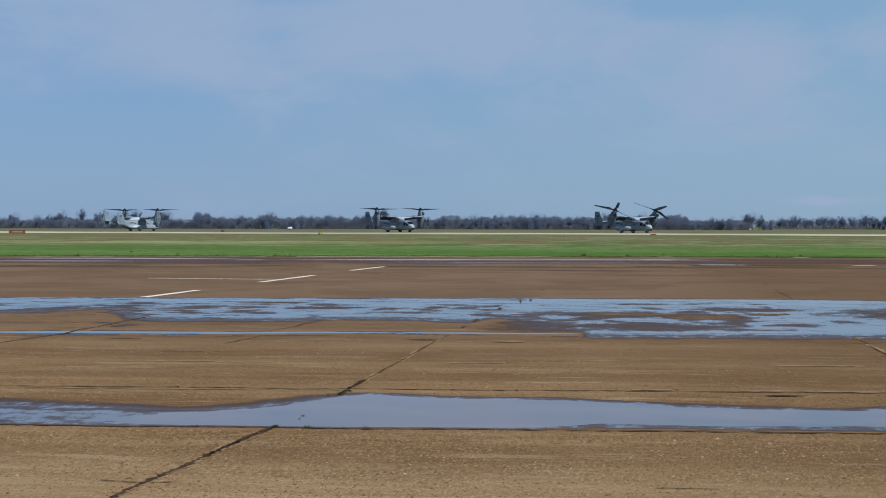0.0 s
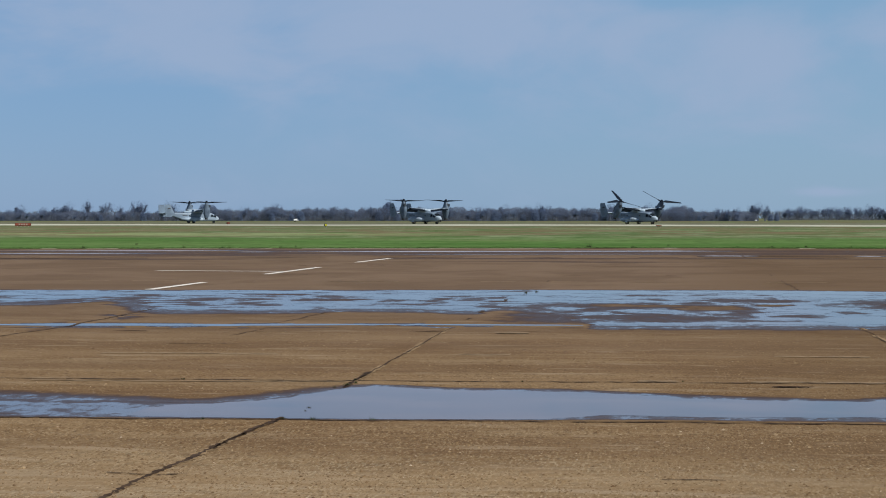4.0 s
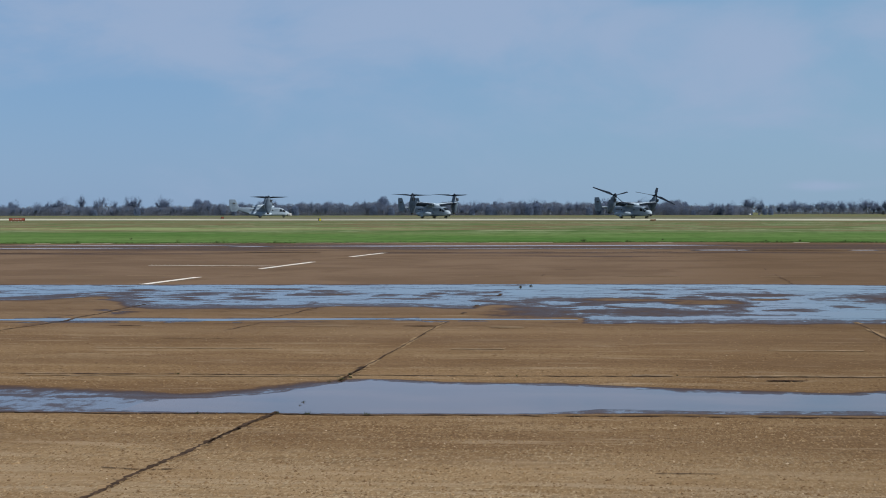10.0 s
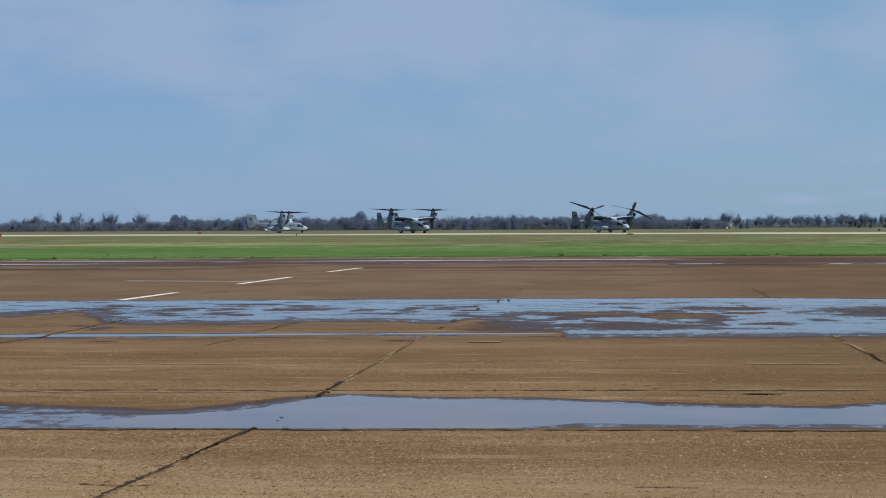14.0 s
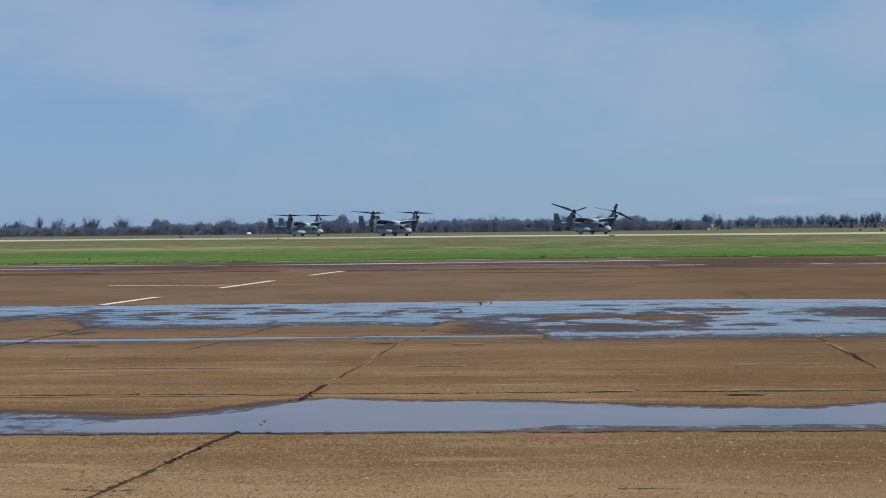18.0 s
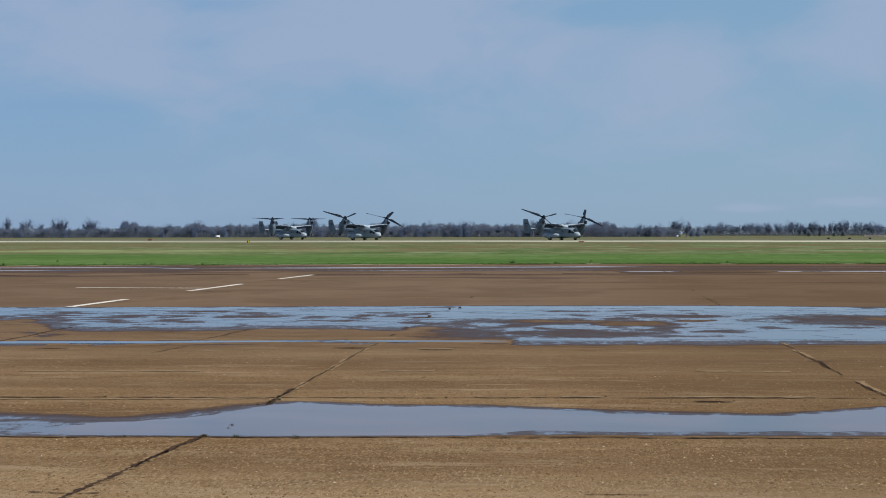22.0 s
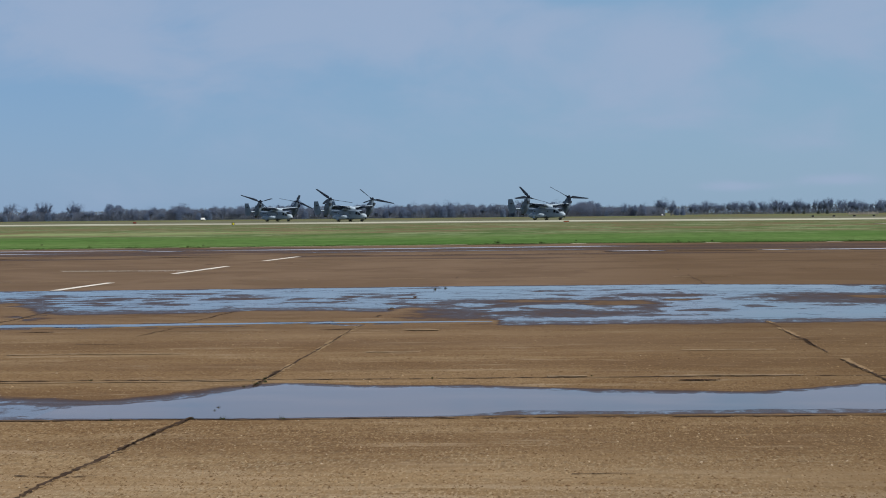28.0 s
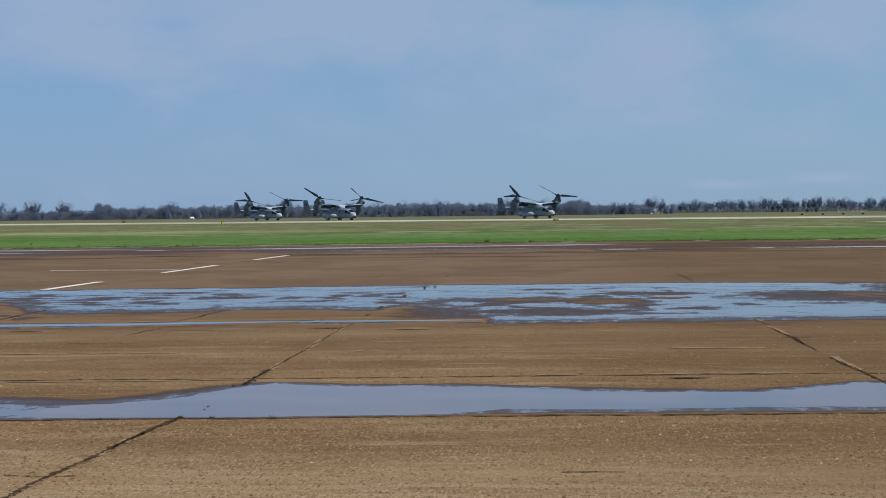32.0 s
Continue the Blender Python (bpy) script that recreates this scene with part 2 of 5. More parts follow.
def plain(name, color, rough=0.6, metal=0.0, spread=0.25, scale=3.0, local=True, bump=0.0, spec=0.3):
    m = Mat(name, color, rough, metal, spec=spec)
    n = m.noise(m.place(local=local), scale, 5, 0.6)
    dark = tuple(v * (1 - spread) for v in color)
    light = tuple(min(1, v * (1 + spread)) for v in color)
    m.set("Base Color", m.mix(m.ramp(n, 0.3, 0.7), dark, light))
    m.set("Roughness", m.ramp(m.noise(m.place(local=local), scale * 2.7, 3), 0.3, 0.7, max(0, rough - 0.08), min(1, rough + 0.08)))
    if bump:
        m.bump(n, bump, 0.01)
    return m.m


w = Mat("puddle_water", (0.060, 0.042, 0.032), 0.015, ior=1.33)
rip = w.noise(w.place(5.0, 2.0, 1), 1.0, 3, 0.5)
w.set("Base Color", w.mix(w.ramp(w.noise(w.place(0.6, 1.5, 1), 1.0, 4), 0.4, 0.7), (0.085, 0.052, 0.045), (0.13, 0.082, 0.066)))
w.set("Roughness", w.ramp(w.noise(w.place(0.4, 0.9, 1), 1.0, 4), 0.4, 0.7, 0.03, 0.09))
w.bump(rip, 0.10, 0.002)
WATER = w.m
# pale base colour whitens the film along the apron edge
f_ = Mat("pale_film", (0.44, 0.37, 0.345), 0.24, ior=1.33)
f_.set("Base Color", f_.mix(f_.ramp(f_.noise(f_.place(0.3, 0.9, 1), 1.0, 5), 0.35, 0.65), (0.30, 0.235, 0.215), (0.50, 0.43, 0.41)))
PALE_FILM = f_.m

g = Mat("grass", rough=0.95, spec=0.0)
at = g.place()
FAR_TURN = radians(7.2)
nx, ny = -math.sin(FAR_TURN), math.cos(FAR_TURN)
depth = g.math("ADD", g.math("MULTIPLY", g.axis(at, 0), nx), g.math("MULTIPLY", g.axis(at, 1), ny))
patchy = g.noise(g.place(0.035, 0.05, 1), 1.0, 6, 0.65)
strip = g.noise(g.place(0.15, 0.042, 1), 1.0, 6, 0.70, 1.0)
fine = g.noise(g.place(0.9, 0.35, 1), 1.0, 4, 0.7)
wob = g.math("ADD", depth, g.math("MULTIPLY", g.math("SUBTRACT", patchy, 0.5), 36.0))
c = g.mix(g.ramp(strip, 0.38, 0.60), (0.086, 0.138, 0.050), (0.136, 0.174, 0.083))
c = g.mix(g.ramp(strip, 0.51, 0.62, 0, 0.80), c, (0.240, 0.262, 0.150))
c = g.mix(g.ramp(patchy, 0.50, 0.66, 0, 0.6), c, (0.124, 0.128, 0.072))
lines = g.noise(g.place(0.055, 0.070, 1), 1.0, 5, 0.66)
c = g.mix(g.ramp(lines, 0.53, 0.57, 0, 0.85), c, (0.190, 0.166, 0.092))
c = g.mix(g.ramp(lines, 0.41, 0.45, 0.85, 0), c, (0.262, 0.290, 0.165))
lush = g.ramp(wob, 128.0, 172.0, 0.92, 0.0)
c = g.mix(lush, c, g.mix(g.ramp(patchy, 0.35, 0.65), (0.068, 0.148, 0.035), (0.124, 0.202, 0.064)))
c = g.mix(g.ramp(wob, 230.0, 380.0, 0.0, 0.55), c, (0.136, 0.148, 0.088))
c = g.mix(g.ramp(fine, 0.34, 0.58, 0.52, 0.0), c, (0.050, 0.078, 0.026))
# a mown, paler strip that ends towards the sun's side, and brown ruts
side_on = g.math("ADD", g.math("MULTIPLY", g.axis(at, 0), math.cos(FAR_TURN)), g.math("MULTIPLY", g.axis(at, 1), math.sin(FAR_TURN)))
mown = g.math("MULTIPLY", g.ramp(g.math("ABSOLUTE", g.math("SUBTRACT", wob, 186.0)), 7.0, 22.0, 1.0, 0.0), g.ramp(side_on, -14.0, 8.0, 1.0, 0.0))
c = g.mix(g.math("MULTIPLY", mown, g.ramp(fine, 0.30, 0.60, 0.35, 0.85)), c, (0.250, 0.290, 0.135))
ruts = g.noise(g.place(0.085, 0.055, 1), 1.0, 5, 0.70, 0.4)
c = g.mix(g.math("MULTIPLY", g.ramp(ruts, 0.49, 0.56, 0.0, 0.85), g.ramp(wob, 158.0, 190.0)), c, (0.160, 0.118, 0.070))
g.set("Base Color", c)
GRASS = g.m

TAXI = plain("pale_taxiway_concrete", (0.40, 0.39, 0.30), 0.9, spread=0.45, scale=0.016, local=False, spec=0.0)
ASPHALT = plain("dusty_asphalt", (0.145, 0.145, 0.098), 0.95, spread=0.25, scale=0.06, local=False, spec=0.0)
SEAL = plain("dark_joint_filler", (0.064, 0.039, 0.024), 0.8, spread=0.4, scale=6.0, bump=0.4, spec=0.05)
PALE_SEAL = plain("pale_joint_filler", (0.248, 0.171, 0.100), 0.8, spread=0.25, scale=4.0, bump=0.3, spec=0.05)
SAND = plain("sandy_joint_edge", (0.262, 0.176, 0.098), 0.9, spread=0.3, scale=9.0, bump=0.3, spec=0.02)
RIM = plain("pale_worn_rim", (0.40, 0.34, 0.25), 0.9, spread=0.3, scale=0.5, local=False, spec=0.0)
PAINT = plain("worn_white_paint", (0.80, 0.73, 0.63), 0.6, spread=0.14, scale=2.5, local=False)
WEED = plain("weed_leaf", (0.050, 0.060, 0.026), 0.7, spread=0.4, scale=30, spec=0.05)
TUFT = plain("grass_tuft", (0.070, 0.112, 0.034), 0.8, spread=0.4, scale=10, spec=0.05)
OIL = plain("oil_stain", (0.055, 0.034, 0.024), 0.9, spread=0.4, scale=14, spec=0.0)
# bluish haze of the distance is put into bark, twig and scrub colours
BARK = plain("hazy_grey_bark", (0.150, 0.166, 0.205), 0.9, spread=0.3, scale=2.0, spec=0.05)
TWIG = plain("hazy_bare_twigs", (0.180, 0.232, 0.335), 0.9, spread=0.3, scale=0.8, spec=0.05)
SCRUB = plain("hazy_winter_scrub", (0.178, 0.204, 0.266), 0.9, spread=0.35, scale=0.12, local=False, spec=0.05)
BUSH = plain("evergreen_bush", (0.085, 0.095, 0.090), 0.9, spread=0.3, scale=1.5, spec=0.05)

HULL = Mat("grey_aircraft_paint", rough=0.48)
oc = HULL.place(local=True)
n1 = HULL.noise(oc, 0.55, 5, 0.6)
n2 = HULL.noise(HULL.place(2.0, 8.0, 3.0, local=True), 1.0, 4, 0.6)
upper = HULL.ramp(HULL.math("ADD", HULL.axis(oc, 2), HULL.math("MULTIPLY", n1, 0.9)), 1.9, 2.5)
c = HULL.mix(upper, (0.255, 0.322, 0.392), (0.175, 0.230, 0.292))
c = HULL.mix(HULL.ramp(n2, 0.52, 0.75, 0, 0.4), c, (0.062, 0.074, 0.088))
c = HULL.mix(HULL.ramp(n1, 0.3, 0.6, 0.30, 0), c, (0.29, 0.355, 0.42))
# paler nose: the sun's light on it is put into the colour
c = HULL.mix(HULL.ramp(HULL.axis(oc, 0), 6.9, 7.7, 0, 0.75), c, (0.34, 0.40, 0.45))
HULL.set("Base Color", c)
HULL.set("Roughness", HULL.ramp(n1, 0.3, 0.7, 0.38, 0.58))
HULL = HULL.m
# fins and nacelles: shade on them is put into darker, bluer paint
SHADED_FIN = plain("shaded_fin_paint", (0.158, 0.210, 0.268), 0.5, spread=0.2, scale=0.9)
SHADED_POD = plain("shaded_nacelle_paint", (0.098, 0.134, 0.180), 0.42, spread=0.3, scale=1.2)
LIGHT_HULL = plain("light_grey_aircraft_paint", (0.345, 0.42, 0.49), 0.45, spread=0.15, scale=1.0)
DARK_HULL = plain("dark_grey_aircraft_paint", (0.040, 0.052, 0.068), 0.5, spread=0.2, scale=1.0)
BLADE = plain("black_rotor_paint", (0.011, 0.016, 0.025), 0.5, spread=0.3, scale=2.0, spec=0.05)
SOOT = plain("sooty_metal", (0.035, 0.033, 0.032), 0.6, 0.4, spread=0.4, scale=4.0)
STEEL = plain("gear_metal", (0.48, 0.49, 0.50), 0.4, 0.6, spread=0.15, scale=5.0)
RUBBER = plain("tyre_rubber", (0.022, 0.021, 0.020), 0.85, spread=0.3, scale=9.0)
gl = Mat("cockpit_glass", (0.012, 0.016, 0.020), 0.05, ior=1.5)
GLASS = gl.m
MARK = plain("marking_grey", (0.060, 0.064, 0.070), 0.6, spread=0.1, scale=6.0)
RED = plain("red_sign_face", (0.24, 0.062, 0.036), 0.5, spread=0.12, scale=2.0)
YELLOW = plain("yellow_sign_face", (0.50, 0.47, 0.030), 0.5, spread=0.1, scale=2.0)
ORANGE = plain("orange_marker", (0.55, 0.17, 0.07), 0.6, spread=0.15, scale=3.0)
WHITE = plain("white_vehicle_paint", (0.74, 0.74, 0.73), 0.35, spread=0.05, scale=2.0)
BLACK = plain("black_plastic", (0.022, 0.022, 0.022), 0.6, spread=0.2, scale=4.0)
TAN = plain("tan_wall", (0.40, 0.345, 0.29), 0.8, spread=0.2, scale=0.4)


def lit_through(material, share):
    """Lets light that falls on the far side of thin twigs show on the near side."""
    n, l = material.node_tree.nodes, material.node_tree.links
    b = n["Principled BSDF"]
    tr, mx = n.new("ShaderNodeBsdfTranslucent"), n.new("ShaderNodeMixShader")
    mx.inputs[0].default_value = share
    l.new(b.inputs["Base Color"].links[0].from_socket, tr.inputs[0])
    l.new(b.outputs[0], mx.inputs[1])
    l.new(tr.outputs[0], mx.inputs[2])
    l.new(mx.outputs[0], n["Material Output"].inputs[0])


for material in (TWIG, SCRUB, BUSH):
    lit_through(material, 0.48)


# ---- helpers for things and parts ----
def mesh_of(name, bm, material, smooth=False):
    me = bpy.data.meshes.new(name)
    bmesh.ops.recalc_face_normals(bm, faces=bm.faces)
    bm.to_mesh(me)
    bm.free()
    me.materials.append(material)
    if smooth:
        me.polygons.foreach_set("use_smooth", [True] * len(me.polygons))
        me.set_sharp_from_angle(angle=radians(38))
    return me


def part(name, bm, material, parent=None, label="", at=None, smooth=False):
    """Links a bmesh as one mesh object under a thing or a part."""
    ob = new(name, mesh_of(name, bm, material, smooth))
    ob.parent = parent
    if at is not None:
        ob.matrix_basis = at
    if label:
        ob["label"] = label
    return ob


def thing(name, label, category, group="", at=None, kind=""):
    ob = new(name)
    ob.empty_display_size = 0.2
    if at is not None:
        ob.matrix_basis = at
    return tagged(ob, label, category, group, kind)


def sheet(name, verts, faces, material):
    me = bpy.data.meshes.new(name)
    me.from_pydata(verts, [], faces)
    me.materials.append(material)
    me.update()
    return me


def box(bm, size, at=None, bevel=0.0):
    made = bmesh.ops.create_cube(bm, size=1.0, matrix=(at or Matrix()) @ Matrix.Diagonal((*size, 1)))
    if bevel:
        edges = {e for v in made["verts"] for e in v.link_edges}
        bmesh.ops.bevel(bm, geom=list(edges), offset=bevel, segments=2, affect="EDGES", profile=0.6)


def rod(bm, a, b, r1, r2=None, sides=8):
    a, b = Vector(a), Vector(b)
    m = Matrix.Translation((a + b) / 2) @ (b - a).to_track_quat("Z", "Y").to_matrix().to_4x4()
    bmesh.ops.create_cone(bm, cap_ends=True, segments=sides, radius1=r1, radius2=r1 if r2 is None else r2,
                          depth=(b - a).length, matrix=m)


def wheel_mesh(bm, r, width, sides=18):
    """A tyre with rounded shoulders, turning about y."""
    prof = [(r * 0.55, -width / 2), (r * 0.86, -width / 2), (r, -width * 0.28), (r, width * 0.28), (r * 0.86, width / 2), (r * 0.55, width / 2)]
    rings = []
    for i in range(sides):
        a = 2 * math.pi * i / sides
        rings.append([bm.verts.new((p * math.cos(a), y, p * math.sin(a))) for p, y in prof])
    for i in range(sides):
        p, q = rings[i], rings[(i + 1) % sides]
        for k in range(len(prof)):
            k2 = (k + 1) % len(prof)
            bm.faces.new((p[k], p[k2], q[k2], q[k]))


def loft(bm, rings, power=2.6, sides=20, axis="x"):
    """Rounded hull along x (or z) through (station, centre_a, centre_b, half_a, half_b)."""
    loops = []
    for s, ca, cb, ha, hb in rings:
        loop = []
        for i in range(sides):
            a = 2 * math.pi * i / sides
            c, d = math.cos(a), math.sin(a)
            u = ca + ha * math.copysign(abs(c) ** (2 / power), c)
            v = cb + hb * math.copysign(abs(d) ** (2 / power), d)
            loop.append(bm.verts.new((s, u, v) if axis == "x" else (u, v, s)))
        loops.append(loop)
    for p, q in zip(loops, loops[1:]):
        for i in range(sides):
            j = (i + 1) % sides
            bm.faces.new((p[i], p[j], q[j], q[i]))
    bm.faces.new(loops[0])
    bm.faces.new(loops[-1])


def wing_panel(bm, root, tip, thick_root, thick_tip):
    """A tapered aerofoil between two chords: (leading point, trailing point)."""
    loops = []
    for (lead, trail), th in ((root, thick_root), (tip, thick_tip)):
        lead, trail = Vector(lead), Vector(trail)
        span = (Vector(tip[0]) - Vector(root[0])).normalized()
        up = (trail - lead).cross(span).normalized()
        loop = []
        for f, k in ((0, 0), (0.04, 0.55), (0.15, 0.9), (0.35, 1), (0.65, 0.72), (1, 0.06)):
            loop.append(bm.verts.new(lead.lerp(trail, f) + up * th * k * 0.6))
        for f, k in ((1, 0.06), (0.65, 0.72), (0.35, 1), (0.15, 0.9), (0.04, 0.55)):
            loop.append(bm.verts.new(lead.lerp(trail, f) - up * th * k * 0.4))
        loops.append(loop)
    p, q = loops
    n = len(p)
    for i in range(n):
        j = (i + 1) % n
        bm.faces.new((p[i], p[j], q[j], q[i]))
    bm.faces.new(p)
    bm.faces.new(q)


def field_sheet(name, f, x0, x1, y0, y1, step, z, material):
    """The flat outline where f(x, y) > 0, cut along its edge (marching squares)."""
    nx_, ny_ = int((x1 - x0) / step[0]) + 1, int((y1 - y0) / step[1]) + 1
    xs, ys = x0 + np.arange(nx_) * step[0], y0 + np.arange(ny_) * step[1]
    val = np.array([[f(x, y) for x in xs] for y in ys])
    verts, index, faces = [], {}, []

    def vert(key, x, y):
        if key not in index:
            index[key] = len(verts)
            verts.append((x, y, z))
        return index[key]

    for j in range(ny_ - 1):
        for i in range(nx_ - 1):
            corner = [(i, j), (i + 1, j), (i + 1, j + 1), (i, j + 1)]
            v = [val[b, a] for a, b in corner]
            if max(v) <= 0:
                continue
            loop = []
            for k in range(4):
                (a, b), (c_, d) = corner[k], corner[(k + 1) % 4]
                p, q = v[k], v[(k + 1) % 4]
                if p > 0:
                    loop.append(vert((a, b), xs[a], ys[b]))
                if (p > 0) != (q > 0):
                    s = p / (p - q)
                    loop.append(vert(tuple(sorted(((a, b), (c_, d)))), xs[a] + (xs[c_] - xs[a]) * s, ys[b] + (ys[d] - ys[b]) * s))
            if len(loop) > 2:
                faces.append(loop)
    return sheet(name, verts, faces, material)


def wet_sheet(name, f, x0, x1, y0, y1, step, z, material):
    """A sheet where f > 0 that carries f as its wetness."""
    me = field_sheet(name, f, x0, x1, y0, y1, step, z, material)
    wet = me.attributes.new("wet", "FLOAT", "POINT")
    wet.data.foreach_set("value", [min(1.5, f(v.co.x, v.co.y)) for v in me.vertices])
    return me


def loose_pieces(me, name, material, keep=6):
    """Splits a sheet into its largest loose pieces, and the rest joined."""
    n = len(me.vertices)
    root = list(range(n))

    def find(a):
        while root[a] != a:
            root[a] = root[root[a]]
            a = root[a]
        return a

    polys = [list(p.vertices) for p in me.polygons]
    for p in polys:
        for a in p[1:]:
            root[find(a)] = find(p[0])
    sets = {}
    for p in polys:
        sets.setdefault(find(p[0]), []).append(p)
    order = sorted(sets.values(), key=len, reverse=True)
    keep = min(keep, len(order))
    groups = [[p for p in order[i]] for i in range(keep)]
    rest = [p for o in order[keep:] for p in o]
    if rest:
        groups.append(rest)
    made = []
    for g_ in groups:
        used = sorted({a for p in g_ for a in p})
        index = {a: i for i, a in enumerate(used)}
        made.append(sheet(name, [tuple(me.vertices[a].co) for a in used], [[index[a] for a in p] for p in g_], material))
    bpy.data.meshes.remove(me)
    return made


def far(u, d, z=0.0):
    """A place by its sideways distance and its depth along the taxiway's own axes."""
    return Vector((u * math.cos(FAR_TURN) - d * math.sin(FAR_TURN), u * math.sin(FAR_TURN) + d * math.cos(FAR_TURN), z))


def bearing(turn, d, z=0.0):
    return Vector((d * math.sin(radians(turn)), d * math.cos(radians(turn)), z))


def ragged_strip(bm, a, b, width, rough, step, z, seed, gaps=0.0, uneven=0.9):
    """A narrow, uneven strip on the ground from a to b; gaps: the share that is missing."""
    rnd = random.Random(seed)
    a, b = Vector((*a, z)), Vector((*b, z))
    n = max(2, int((b - a).length / step))
    side = Vector((-(b - a).y, (b - a).x, 0)).normalized()
    prev = None
    for i in range(n + 1):
        s = i / n
        off = noise.noise(Vector((seed * 7.1, s * n * step * 1.1, 0))) * rough + rnd.uniform(-1, 1) * rough * 0.25
        hole = noise.noise(Vector((seed * 3.7, s * n * step * 0.55, 4))) * 0.5 + 0.5 < gaps
        wdt = width * (1 + uneven * (rnd.random() - 0.5)) * (0.0 if hole else 1.0)
        if wdt == 0.0:
            prev = None
            continue
        p = a.lerp(b, s) + side * off
        pair = (bm.verts.new(p - side * wdt / 2), bm.verts.new(p + side * wdt / 2))
        if prev:
            bm.faces.new((prev[0], pair[0], pair[1], prev[1]))
        prev = pair


# ---- the ground ----
SKEW = 0.054          # the lanes run slightly askew to the lengthwise joints
EDGE_AT = 100.2


def edge_y(x):
    """The edge of the apron: it bends where the grass begins to run along the joints."""
    return EDGE_AT + (0.185 if x < 0 else 0.02) * x


verts, faces = [], []
gx = [-4000, -1500, -700, -400, -250, -150, -80, -40, 0, 40, 80, 150, 250, 400, 700, 1500, 4000]
gy = [-1500, -500, -100, 0, 50, 100, 200, 300, 400, 500, 700, 900, 1200, 2000, 4600]
for y in gy:
    for x in gx:
        verts.append((x, y, -0.03))
for j in range(len(gy) - 1):
    for i in range(len(gx) - 1):
        k = j * len(gx) + i
        faces.append((k, k + 1, k + len(gx) + 1, k + len(gx)))
tagged(new("ground", sheet("ground", verts, faces, GRASS)), "flat airfield grass, lush near the apron and dry further out", "grass", kind="structure")

# the apron's bed, on which the slabs lie
bm = bmesh.new()
ring = [(-260, -120), (200, -120), (200, edge_y(200)), (0, edge_y(0)), (-260, edge_y(-260))]
low = [bm.verts.new((x, y, -0.2)) for x, y in ring]
top = [bm.verts.new((x, y, -0.014)) for x, y in ring]
bm.faces.new(top)
for i in range(5):
    bm.faces.new((low[i], low[(i + 1) % 5], top[(i + 1) % 5], top[i]))
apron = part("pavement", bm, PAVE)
tagged(apron, "old brown concrete apron, wet in places", "apron", kind="structure")

TAXI_TURN = radians(-6.6)


def along_taxiway(u, d):
    """A place by its distance along the taxiway and its depth across it."""
    return Vector((u * math.cos(TAXI_TURN) - d * math.sin(TAXI_TURN), u * math.sin(TAXI_TURN) + d * math.cos(TAXI_TURN)))


# the taxiway: a pale concrete strip with a duller one behind it
for name, d0, d1, material, z, label in (("road_1", 352, 428, TAXI, 0.0, "pale sunlit concrete taxiway beyond the grass"),
                                         ("road_2", 428.2, 580, ASPHALT, 0.0, "dusty grey asphalt taxiway behind the pale one")):
    bm = bmesh.new()
    vs = [bm.verts.new((*along_taxiway(u, d), z - dz)) for dz in (0, 0.2) for u, d in ((-900, d0), (900, d0), (900, d1), (-900, d1))]
    bm.faces.new(vs[:4])
    for i in range(4):
        j = (i + 1) % 4
        bm.faces.new((vs[i], vs[i + 4], vs[j + 4], vs[j]))
    tagged(part(name, bm, material), label, "taxiway", kind="structure")
# a narrow service strip on the far right
bm = bmesh.new()
vs = [bm.verts.new((*far(u, d).xy, 0.0)) for u, d in ((64.5, 219), (400, 219), (400, 231), (66, 231))]
vs += [bm.verts.new(v.co - Vector((0, 0, 0.2))) for v in vs]
bm.faces.new(vs[:4])
for i in range(4):
    bm.faces.new((vs[i], vs[i + 4], vs[(i + 1) % 4 + 4], vs[(i + 1) % 4]))
tagged(part("road_3", bm, TAXI), "short pale paved strip in the grass", "taxiway", kind="structure")

# ---- puddles on the apron ----


def bump_at(x, y, cx, cy, rx, ry):
    return math.exp(-(((x - cx) / rx) ** 2 + ((y - cy) / ry) ** 2))


def lane(x, y0):
    return y0 + SKEW * (x + 2.2)


def along(x, knots):
    for (a, va), (b, vb) in zip(knots, knots[1:]):
        if x <= b:
            return va + (vb - va) * max(0.0, x - a) / (b - a)
    return knots[-1][1]


def rough_at(x, y, scale, seed):
    """Uneven value of about -1 to 1, ragged at three sizes."""
    p = Vector((x * scale, y * scale, seed))
    return noise.noise(p) + 0.55 * noise.noise(p * 2.3) + 0.3 * noise.noise(p * 5.1)


# Wetness: 0 dry, up to 0.6 darker and darker damp, above that standing water.
NEAR_LOW = ((-8.5, 14.35), (-5.5, 14.62), (-5.0, 14.71), (-4.1, 14.68), (-2.7, 14.74), (-1.05, 14.91), (-0.84, 15.12), (-0.57, 15.31), (-0.1, 15.25), (0.55, 15.26), (1.5, 15.38), (4.6, 15.5))
NEAR_OUTER = ((-8.5, 14.27), (-5.5, 14.54), (-4.1, 14.61), (-2.7, 14.68), (-1.0, 14.86), (0.1, 14.96), (1.4, 14.96), (4.6, 15.15))
NEAR_TOP = ((-8.5, 16.25), (-6.0, 16.04), (-4.4, 15.95), (-4.1, 15.95), (-3.72, 16.27), (-3.5, 16.55), (-3.34, 17.0), (-3.16, 17.53), (-2.92, 17.74), (-2.16, 17.45), (-1.0, 17.41),
            (-0.4, 17.2), (0.1, 16.91), (0.5, 16.83), (1.6, 16.8), (2.0, 17.07), (2.3, 17.36), (2.65, 17.62), (4.6, 17.8))
